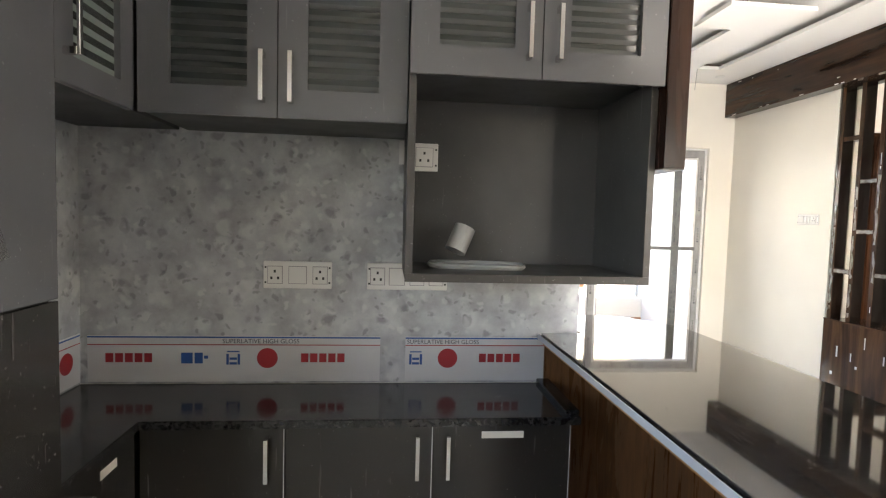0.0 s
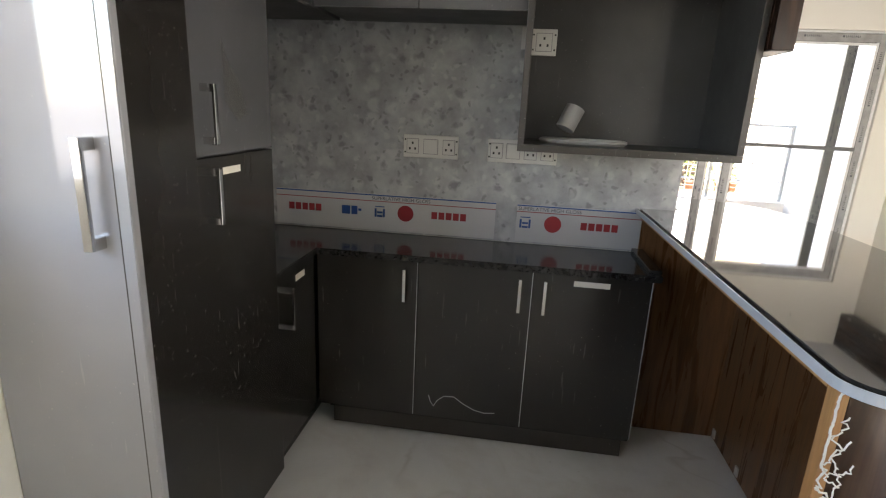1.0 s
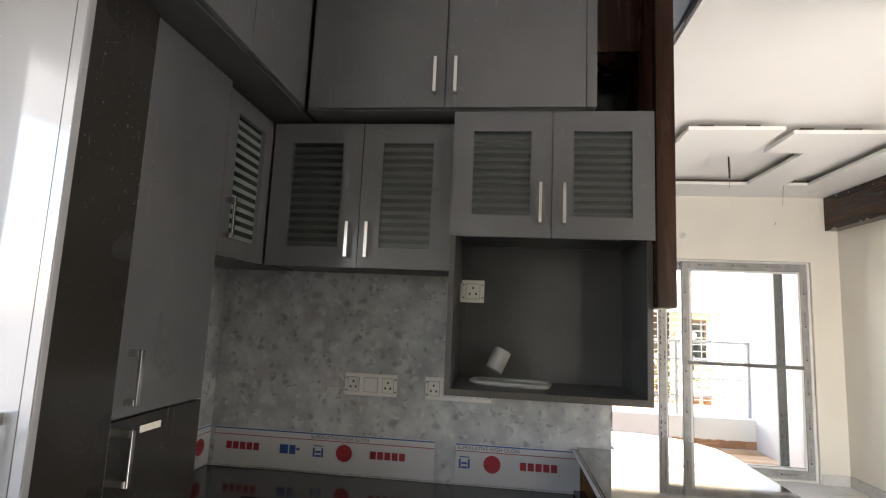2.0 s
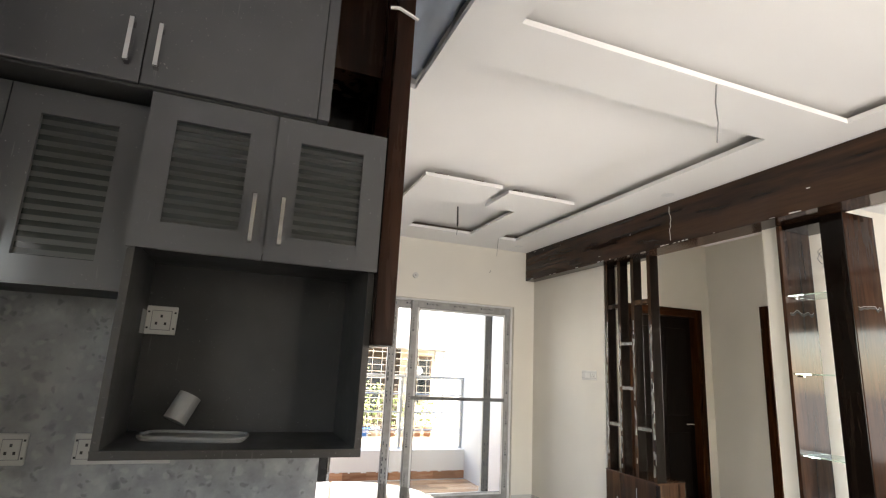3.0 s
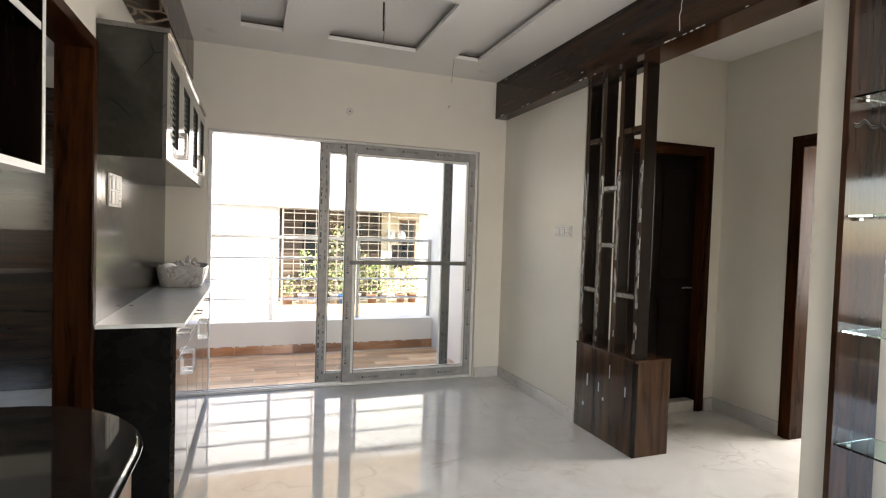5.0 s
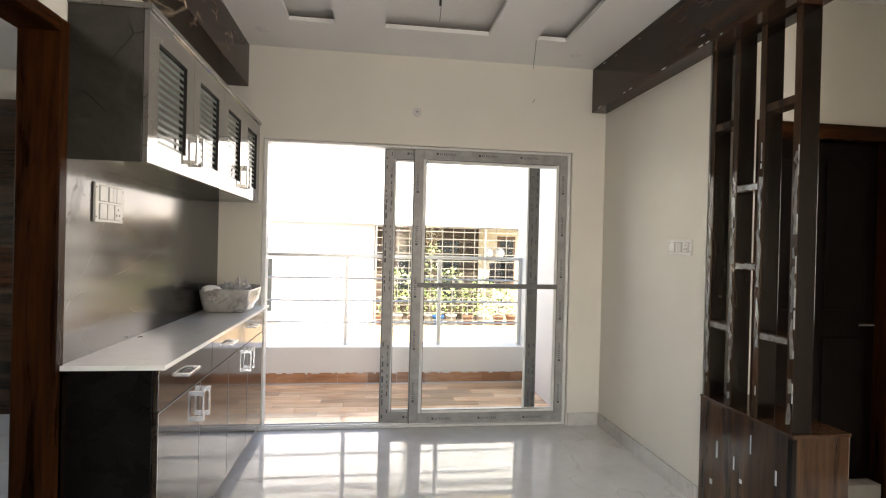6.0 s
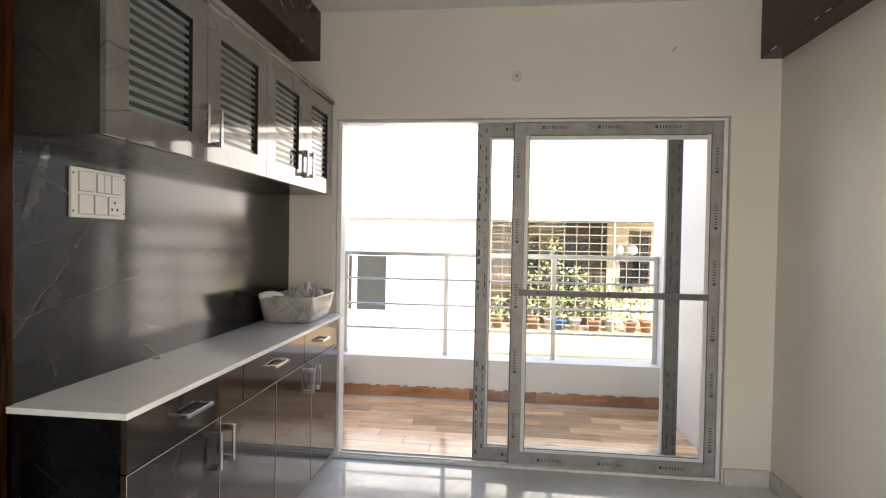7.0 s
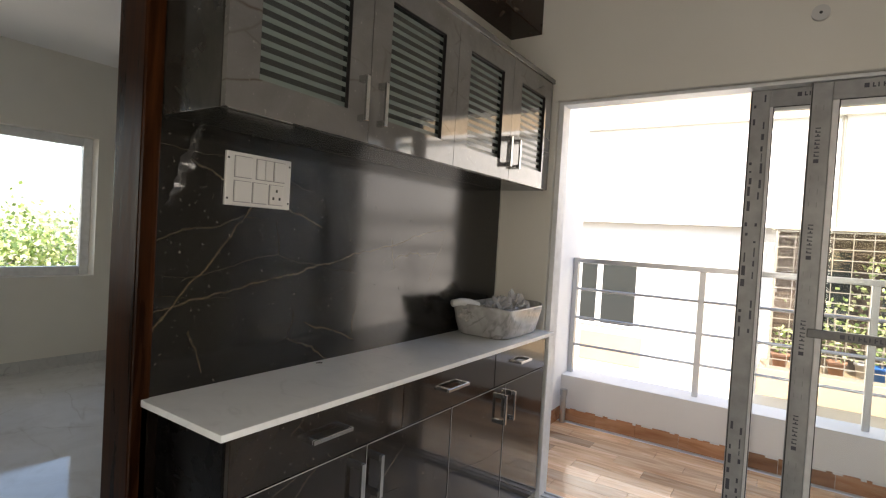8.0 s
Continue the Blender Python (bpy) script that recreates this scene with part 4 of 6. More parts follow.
def switch_plate(label, axis, plane, out, u0, u1, z0, z1, cells, category="switch plate"):
    """A white plate with rocker and socket modules, screws at its ends. cells: (u, z, w, h, kind)."""
    def b(a0, a1, d0, d1, c0, c1, bv=0.0):
        d0, d1 = plane + out * d0, plane + out * d1
        return box(a0, a1, d0, d1, c0, c1, bv) if axis == "x" else box(d0, d1, a0, a1, c0, c1, bv)
    s = thing("switch_plate", ((u0 + u1) / 2, plane, z0) if axis == "x" else (plane, (u0 + u1) / 2, z0), label, category)
    p = part("plate", b(u0, u1, 0, 0.010, z0, z1, 0.003), PLASTIC, s)
    for u, z, wd, h, kind in cells:
        uc, zc = u0 + (u1 - u0) * u, z0 + (z1 - z0) * z
        part("gap", b(uc - wd / 2 - 0.0022, uc + wd / 2 + 0.0022, 0.0095, 0.0106, zc - h / 2 - 0.0022, zc + h / 2 + 0.0022), GREY_WIRE, p)
        m = part("rocker" if kind == "r" else "socket", b(uc - wd / 2, uc + wd / 2, 0.010, 0.0145, zc - h / 2, zc + h / 2, 0.0015), PLASTIC, p)
        if kind == "s":
            for du, dz in ((0, 0.22), (-0.24, -0.18), (0.24, -0.18)):
                hole = b(uc + du * wd - 0.0035, uc + du * wd + 0.0035, 0.0146, 0.0152, zc + dz * h - 0.0045, zc + dz * h + 0.0045)
                part("socket_hole", hole, SOCKET_HOLE, m)
    for u in (u0 + 0.007, u1 - 0.007):
        for z in (z0 + 0.02, z1 - 0.02):
            part("screw", b(u - 0.003, u + 0.003, 0.010, 0.0108, z - 0.003, z + 0.003), SOCKET_HOLE, p)
    return s


switch_plate("white double-row switch plate on the black marble panel", "y", -0.292, 1, -1.725, -1.492, 1.457, 1.615,
             [(0.24, 0.73, 0.055, 0.06, "r"), (0.50, 0.73, 0.028, 0.06, "r"), (0.63, 0.73, 0.028, 0.06, "r"), (0.80, 0.73, 0.04, 0.06, "r"),
              (0.24, 0.27, 0.055, 0.06, "r"), (0.50, 0.27, 0.05, 0.06, "r"), (0.76, 0.27, 0.05, 0.06, "s")])
switch_plate("white switch plate on the cream dining wall", "y", 2.619, -1, -1.18, -0.955, 1.375, 1.465,
             [(0.2, 0.5, 0.045, 0.055, "s"), (0.45, 0.5, 0.03, 0.055, "r"), (0.6, 0.5, 0.03, 0.055, "r"), (0.8, 0.5, 0.05, 0.055, "r")])


def wash_basin():
    b = thing("wash_basin", (-0.13, -0.27, 0.932), "grey-white marbled ceramic basin with packing plastic, on the white top", "basin")
    n, cx, cy = 40, -0.13, -0.27
    prof = [(0.80, 0.0), (0.86, 0.010), (0.94, 0.07), (1.0, 0.135), (0.995, 0.142), (0.955, 0.142), (0.91, 0.09), (0.82, 0.03), (0.0001, 0.022)]
    bm = bmesh.new()
    rings = []
    for s, z in prof:
        ring = []
        for k in range(n):
            a = 6.28318 * k / n
            ca, sa = math.cos(a), math.sin(a)
            ex = 0.36
            px = 0.162 * math.copysign(abs(ca) ** ex, ca)
            py = 0.235 * math.copysign(abs(sa) ** ex, sa)
            lift = 0.012 * abs(sa) ** 3 if z > 0.1 else 0
            ring.append(bm.verts.new((cx + px * s, cy + py * s, 0.933 + z + lift)))
        rings.append(ring)
    for r0, r1 in zip(rings, rings[1:]):
        for k in range(n):
            bm.faces.new((r0[k], r0[(k + 1) % n], r1[(k + 1) % n], r1[k]))
    bm.faces.new(rings[0])
    bmesh.ops.recalc_face_normals(bm, faces=bm.faces)
    part("bowl", bm, BASIN, b, smooth=True)
    rng = random.Random(4)
    for i, (x, y, h, w) in enumerate(((-0.10, -0.17, 0.13, 0.075), (-0.185, -0.475, 0.055, 0.045), (-0.12, -0.30, 0.08, 0.085), (-0.15, -0.23, 0.10, 0.07))):
        bm = bmesh.new()
        bmesh.ops.create_icosphere(bm, subdivisions=4, radius=1.0)
        for v in bm.verts:
            q = noise.noise(v.co * 2.3 + Vector((i * 7, 0, 0))) + 0.6 * noise.noise(v.co * 6) + 0.3 * noise.noise(v.co * 14)
            v.co = Vector((x + v.co.x * w * (0.8 + 0.5 * q), y + v.co.y * w * (1 + 0.5 * q), 0.933 + 0.105 + v.co.z * h * 0.6 * (1 + 0.6 * q)))
        part("packing_plastic", bm, CLEAR_WRAP, b, "crumpled clear packing plastic")
    part("wrapped_tube", rod([(-0.215, -0.575, 1.092), (-0.20, -0.53, 1.098), (-0.185, -0.47, 1.092), (-0.17, -0.42, 1.075)], 0.017, 14), PLASTIC, b, "white wrapped tube lying over the rim", smooth=True)


BASIN = marble("marbled_basin_ceramic", (0.43, 0.42, 0.405), (0.30, 0.295, 0.28), (0.15, 0.145, 0.14), 7.0, 0.15, 0.3, 0.6, 0.03)
CLEAR_WRAP, *_w = material("crumpled_clear_plastic", (0.76, 0.73, 0.69), 0.2)
_w[-1].inputs["Alpha"].default_value = 0.45
wash_basin()
THIN_FILM, *_w = material("thin_clear_film", (0.16, 0.16, 0.155), 0.1)
_w[-1].inputs["Alpha"].default_value = 0.26


# ---- kitchen ----
PLACE[0] = Vector((-0.10, 0.045, 0.003))
KY = -3.515
structure("backsplash_kitchen", box(-1.851, -0.2, KY - 0.008, KY - 0.001, 0.779, 1.74), SPECKLE, "grey stone-chip wall panel in the kitchen", "wall panel")


structure("backsplash_side", box(-1.8585, -1.8515, -4.18, KY - 0.001, 0.779, 1.62), SPECKLE, "grey stone-chip panel on the kitchen side wall", "wall panel")


def kitchen_base():
    b = thing("base_cabinet", (-0.9, -3.7, 0.0), "dark scratched laminate kitchen base cabinet with three doors", "base cabinet")
    part("body", box(-1.50, -0.32, -3.80, KY - 0.002, 0.10, 0.745, 0.002), DARK_LAM, b)
    part("plinth", box(-1.50, -0.33, -3.755, KY - 0.002, 0.0, 0.10), EDGE_DARK, b)
    cuts = [-1.539, -1.148, -0.729, -0.318]
    for k in range(3):
        a, c = cuts[k] + 0.0015, cuts[k + 1] - 0.0015
        d = part("door", box(a, c, -3.82, -3.802, 0.118, 0.752, 0.002), DARK_LAM, b)
        part("edge_band", box(c - 0.003, c - 0.0002, -3.8212, -3.8203, 0.12, 0.75), FILM_WHITE, d, "pale edge band")
        x = (c - 0.045) if k < 2 else (a + 0.04)
        bar_handle(d, (x, -3.82, 0.662), "z", 0.125, (0, -1, 0))
        if k == 1:
            part("peeled_film", rod([(-1.09, -3.8205, 0.21), (-1.083, -3.8205, 0.185), (-1.07, -3.8205, 0.165), (-1.055, -3.8205, 0.192), (-1.03, -3.8205, 0.213), (-0.99, -3.8205, 0.215), (-0.955, -3.8205, 0.19), (-0.91, -3.8205, 0.168), (-0.87, -3.8205, 0.160), (-0.83, -3.8205, 0.165)], 0.0016, 5), FILM_WHITE, d, "pale torn film edge")
        if k == 2:
            part("tape", box(a + 0.14, a + 0.265, -3.8215, -3.8203, 0.708, 0.728), TAPE, d, "strip of old masking tape")
    s = thing("base_cabinet", (-1.69, -4.0, 0.0), "dark laminate corner base cabinet beside the tall unit", "base cabinet")
    part("body", box(-1.858, -1.56, -4.18, KY - 0.002, 0.10, 0.745, 0.002), DARK_LAM, s)
    part("plinth", box(-1.858, -1.60, -4.18, -3.52, 0.0, 0.10), EDGE_DARK, s)
    d = part("door", box(-1.558, -1.54, -4.178, -3.842, 0.118, 0.752, 0.002), DARK_LAM, s)
    bar_handle(d, (-1.54, -4.095, 0.632), "z", 0.145, (1, 0, 0))
    part("tape", box(-1.5398, -1.5385, -4.01, -3.935, 0.700, 0.722), TAPE, d, "strip of old masking tape")
    # black granite worktop, L shaped, with an upturned lip
    pts = [(-1.858, -4.182), (-1.525, -4.182), (-1.525, -3.85), (-0.30, -3.85), (-0.30, KY - 0.01), (-1.858, KY - 0.01)]
    t = thing("kitchen_worktop", (-1.0, -3.7, 0.752), "polished black granite kitchen worktop", "worktop")
    part("slab", prism(pts, 0.754, 0.779, 0.003), GRANITE, t)
    part("lip", box(-0.345, -0.30, -3.835, KY - 0.012, 0.779, 0.794, 0.004), GRANITE, t)


kitchen_base()


def film_strip():
    """Printed protective film along the foot of the panel; brand marks become plain shapes."""
    y = KY - 0.008
    for x0, x1, first in ((-1.83, -0.892, -1.775), (-0.806, -0.302, -1.17)):
        f = thing("printed_film", ((x0 + x1) / 2, y, 0.79), "white protective film with red and blue print, on the panel", "film strip")
        part("sheet", box(x0, x1, y - 0.0012, y - 0.0002, 0.785, 0.938), FILM_WHITE, f)
        part("red_line", box(x0, x1, y - 0.002, y - 0.0014, 0.907, 0.910), TEXT_RED, f)
        part("blue_line", box(x0, x1, y - 0.002, y - 0.0014, 0.931, 0.936), TEXT_BLUE, f)
        k = first
        i = 0
        while k < x1 - 0.03:
            kind = i % 4
            w = (0.15, 0.085, 0.05, 0.07)[kind]
            if k >= x0:
                e = min(k + w, x1)
                if kind == 0:
                    rows = [(k + j * w / 5, min(e, k + j * w / 5 + w / 5 * 0.8), y - 0.002, y - 0.0014, 0.850, 0.880) for j in range(5) if k + j * w / 5 < x1 - 0.01]
                    part("red_mark", boxes(rows), TEXT_RED, f)
                elif kind == 1:
                    rows = [(k, min(e, k + 0.036), y - 0.002, y - 0.0014, 0.846, 0.882)]
                    if e - k > 0.05:
                        rows.append((k + 0.042, k + 0.068, y - 0.002, y - 0.0014, 0.846, 0.882))
                    if e - k > 0.075:
                        rows.append((k + 0.072, k + 0.085, y - 0.002, y - 0.0014, 0.862, 0.872))
                    part("blue_mark", boxes(rows), TEXT_BLUE, f)
                elif kind == 2:
                    c = k + 0.025
                    part("square_mark", boxes([(c - 0.02, c + 0.02, y - 0.002, y - 0.0014, 0.884, 0.888), (c - 0.022, c - 0.014, y - 0.002, y - 0.0014, 0.842, 0.878), (c + 0.014, c + 0.022, y - 0.002, y - 0.0014, 0.842, 0.878), (c - 0.012, c + 0.012, y - 0.002, y - 0.0014, 0.842, 0.850), (c - 0.012, c + 0.012, y - 0.002, y - 0.0014, 0.858, 0.866)]), TEXT_BLUE, f)
                else:
                    c = k + 0.035
                    bm = bmesh.new()
                    bmesh.ops.create_circle(bm, cap_ends=True, segments=28, radius=0.034)
                    for v in bm.verts:
                        v.co = Vector((c + v.co.x, y - 0.0016, 0.864 + v.co.y))
                    part("round_mark", bm, TEXT_RED, f)
            k += w + (0.085, 0.055, 0.05, 0.075)[kind]
            i += 1
        cu = bpy.data.curves.new("film_lettering", "FONT")
        cu.body = "SUPERLATIVE HIGH GLOSS"
        cu.size = 0.021
        cu.extrude = 0.0002
        cu.materials.append(TEXT_GREY)
        ob = new("film_lettering", cu)
        ob.parent = f
        ob.matrix_local = Matrix.Translation(Vector((x0 + (0.42 if x0 < -1 else 0.005), y - 0.0016, 0.914)) - ROOT[f]) @ pose(0, 0, 0, 90, 0, 0)


film_strip()


def side_film():
    x = -1.8515
    f = thing("printed_film", (x, -3.58, 0.785), "white protective film with a red round mark, on the side panel", "film strip")
    part("sheet", box(x + 0.0002, x + 0.0012, -3.67, -3.528, 0.785, 0.945), FILM_WHITE, f)
    part("red_line", box(x + 0.0014, x + 0.002, -3.67, -3.528, 0.912, 0.915), TEXT_RED, f)
    part("blue_line", box(x + 0.0014, x + 0.002, -3.67, -3.528, 0.936, 0.941), TEXT_BLUE, f)
    bm = bmesh.new()
    bmesh.ops.create_circle(bm, cap_ends=True, segments=28, radius=0.034)
    for v in bm.verts:
        v.co = Vector((x + 0.0016, -3.60 + v.co.x, 0.864 + v.co.y))
    part("round_mark", bm, TEXT_RED, f)


side_film()
switch_plate("white socket and switch plate on the stone-chip panel", "x", KY - 0.008, -1, -1.278, -1.057, 1.10, 1.19,
             [(0.17, 0.5, 0.045, 0.055, "s"), (0.5, 0.5, 0.055, 0.055, "r"), (0.83, 0.5, 0.045, 0.055, "s")], "socket plate")
switch_plate("wide white socket plate on the stone-chip panel", "x", KY - 0.008, -1, -0.94, -0.67, 1.10, 1.19,
             [(0.13, 0.5, 0.045, 0.055, "s"), (0.37, 0.5, 0.05, 0.055, "r"), (0.62, 0.5, 0.045, 0.055, "s"), (0.86, 0.5, 0.045, 0.055, "s")], "socket plate")


s = thing("film_scraps", (-0.83, KY - 0.009, 1.52), "small pale film scrap stuck on the stone-chip panel", "film scrap")
part("scrap", box(-0.842, -0.826, KY - 0.0098, KY - 0.0083, 1.522, 1.60), FILM_WHITE, s)


def kitchen_uppers():
    # pair of doors over the worktop
    u = thing("wall_cabinet", (-1.17, -3.7, 1.60), "grey kitchen wall cabinet with banded glass doors", "wall cabinet")
    part("body", box(-1.52, -0.826, -3.84, KY - 0.002, 1.605, 2.145, 0.002), CARCASS, u)
    for a, b, s in ((-1.518, -1.170, 1), (-1.167, -0.828, -1)):
        d = frame_door(u, "x", -3.842, -1, a, b, 1.60, 2.143, 0.076, GREY_LAM, 0.075, 13)
        bar_handle(d, ((b - 0.035) if s > 0 else (a + 0.035), -3.86, 1.70), "z", 0.13, (0, -1, 0))
    # side cabinet on the other wall
    v = thing("wall_cabinet", (-1.69, -4.02, 1.60), "grey kitchen side wall cabinet with one banded glass door", "wall cabinet")
    part("body", box(-1.858, -1.545, -4.182, KY - 0.002, 1.605, 2.145, 0.002), CARCASS, v)
    d = frame_door(v, "y", -1.543, 1, -4.18, -3.865, 1.60, 2.143, 0.062, GREY_LAM, 0.06, 13, FROST_GREEN)
    bar_handle(d, (-1.525, -4.15, 1.72), "z", 0.13, (1, 0, 0))
    # cabinet with an open bay for an oven under it
    m = thing("wall_cabinet", (-0.485, -3.72, 1.17), "grey wall cabinet with an open appliance bay below", "wall cabinet")
    x0, x1 = -0.824, -0.142
    part("body", box(x0, x1, -3.915, KY - 0.002, 1.735, 2.16, 0.002), CARCASS, m)
    for a, b, s in ((x0 + 0.001, -0.4825, 1), (-0.4795, x1 - 0.001, -1)):
        d = frame_door(m, "x", -3.917, -1, a, b, 1.715, 2.16, 0.072, GREY_LAM, 0.075, 11)
        bar_handle(d, ((b - 0.038) if s > 0 else (a + 0.038), -3.935, 1.83), "z", 0.14, (0, -1, 0))
    part("bay_side", box(x0, x0 + 0.018, -3.895, KY - 0.010, 1.175, 1.735, 0.001), CARCASS, m)
    part("bay_side", box(x1 - 0.018, x1, -3.895, KY - 0.002, 1.175, 1.735, 0.001), CARCASS, m)
    part("bay_floor", box(x0 + 0.018, x1 - 0.018, -3.893, KY - 0.010, 1.176, 1.196, 0.001), CARCASS, m)
    part("bay_back", box(x0 + 0.018, x1 - 0.018, -3.532, -3.526, 1.196, 1.735), CARCASS, m)
    for q in ((x0 - 0.001, x0 + 0.019, 1.197, 1.713), (x1 - 0.019, x1 + 0.001, 1.197, 1.713), (x0 - 0.001, x1 + 0.001, 1.174, 1.1965)):
        part("front_edge", box(q[0], q[1], -3.899, -3.8955, q[2], q[3], 0.0008), EDGE_DARK, m, "dark brown edge band")
    part("side_patch", box(x0 + 0.0181, x0 + 0.0195, -3.62, -3.545, 1.50, 1.575), FILM_WHITE, m, "pale square patch on the bay side")
    # wood side panel up to the ceiling
    p = thing("side_panel", (-0.09, -3.7, 1.49), "dark walnut side panel beside the wall cabinets", "side panel")
    part("board", box(-0.140, -0.078, -3.94, -3.535, 1.498, 2.812, 0.002), WALNUT_PANEL, p)
    part("front_edge", box(-0.1385, -0.0795, -3.9425, -3.9405, 1.5, 2.81), WALNUT_PANEL, p, "glossy brown edge band")
    part("bottom_edge", box(-0.140, -0.078, -3.94, -3.535, 1.4945, 1.4975), EDGE_DARK, p, "dark bottom edge")
    # loft boxes under the ceiling
    f = thing("loft_cabinet", (-0.9, -3.75, 2.15), "grey loft cabinet above the kitchen wall cabinets", "loft cabinet")
    part("body", box(-1.37, -0.37, -3.93, KY - 0.002, 2.165, 2.816, 0.002), CARCASS, f)
    for a, b, s in ((-1.358, -0.861, 1), (-0.858, -0.372, -1)):
        d = part("door", box(a, b, -3.95, -3.932, 2.17, 2.81, 0.002), GREY_LAM, f)
        bar_handle(d, ((b - 0.035) if s > 0 else (a + 0.035), -3.95, 2.28), "z", 0.13, (0, -1, 0))
    part("end_strip", box(-0.370, -0.335, -3.95, KY - 0.002, 2.17, 2.81, 0.002), GREY_LAM, f)
    part("niche_panel", box(-0.334, -0.142, -3.76, KY - 0.002, 2.47, 2.81, 0.002), WALNUT_PANEL, f, "brown walnut filler panel")
    # dark sheet that paints the shadow in the gap below the filler
    part("gap_shade_back", box(-0.334, -0.142, -3.56, KY - 0.002, 2.17, 2.468), WALNUT_DARK, f, "back of the open gap, coloured dark for its shadow")
    g = thing("loft_cabinet", (-1.62, -4.2, 2.15), "grey side loft cabinet above the tall unit", "loft cabinet")
    part("body", box(-1.858, -1.392, -4.76, -3.52, 2.165, 2.816, 0.002), CARCASS, g)
    for a, b in ((-4.758, -4.36), (-4.357, -3.955)):
        part("door", box(-1.390, -1.372, a, b, 2.17, 2.81, 0.002), GREY_LAM, g)


kitchen_uppers()


def tall_unit():
    t = thing("tall_unit", (-1.69, -4.45, 0.0), "tall kitchen unit with grey upper and dark lower doors", "tall cabinet")
    part("body", box(-1.858, -1.54, -4.56, -4.185, 0.08, 2.16, 0.002), CARCASS, t)
    part("plinth", box(-1.858, -1.58, -4.56, -4.185, 0.0, 0.08), EDGE_DARK, t)
    d = part("upper_door", box(-1.538, -1.52, -4.557, -4.188, 1.166, 2.16, 0.002), GREY_LAM, t)
    bar_handle(d, (-1.52, -4.515, 1.26), "z", 0.13, (1, 0, 0))
    e = part("lower_door", box(-1.538, -1.52, -4.557, -4.188, 0.09, 1.162, 0.002), DARK_LAM, t)
    bar_handle(e, (-1.52, -4.515, 1.075), "z", 0.13, (1, 0, 0))
    bm = bmesh.new()
    patch = [(-4.424, 1.43), (-4.400, 1.37), (-4.358, 1.347), (-4.326, 1.26), (-4.372, 1.245), (-4.43, 1.29)]
    bm.faces.new([bm.verts.new((-1.5188 + 0.004 * (k % 2), y, z)) for k, (y, z) in enumerate(patch)])
    bmesh.ops.triangulate(bm, faces=bm.faces[:])
    bmesh.ops.solidify(bm, geom=bm.faces[:], thickness=0.0005)
    part("film_patch", bm, THIN_FILM, d, "wrinkled clear film remnant")
    for q, z0, z1 in ((d, 1.168, 2.158), (e, 0.092, 1.160)):
        part("edge_band", box(-1.5198, -1.5192, -4.5568, -4.5535, z0, z1), FILM_WHITE, q, "pale edge band")
    part("tape", box(-1.5198, -1.5185, -4.45, -4.37, 1.118, 1.135), TAPE, e, "strip of old masking tape")
    f = thing("tall_unit", (-1.68, -4.66, 0.0), "tall unit with one pale glossy full-height door and dark side", "tall cabinet")
    part("body", box(-1.858, -1.512, -4.758, -4.562, 0.0, 2.16, 0.002), DARK_LAM, f)
    g = part("door", box(-1.858, -1.508, -4.778, -4.760, 0.03, 2.16, 0.003), PALE_LAM, f, "pale grey glossy door")
    part("edge_strip", box(-1.5335, -1.510, -4.7795, -4.7783, 0.034, 2.156), PALE_LAM, g, "pale edge strip")
    part("groove", box(-1.5365, -1.534, -4.7792, -4.7783, 0.034, 2.156), EDGE_DARK, g, "dark groove")
    bar_handle(g, (-1.575, -4.778, 1.118), "z", 0.205, (0, -1, 0), 0.009)


tall_unit()


# pale bluish tone for the kitchen-side edge of the granite top
EDGE_PALE = paint("pale_blue_edge", (0.50, 0.53, 0.58), 0.3, 0.2)


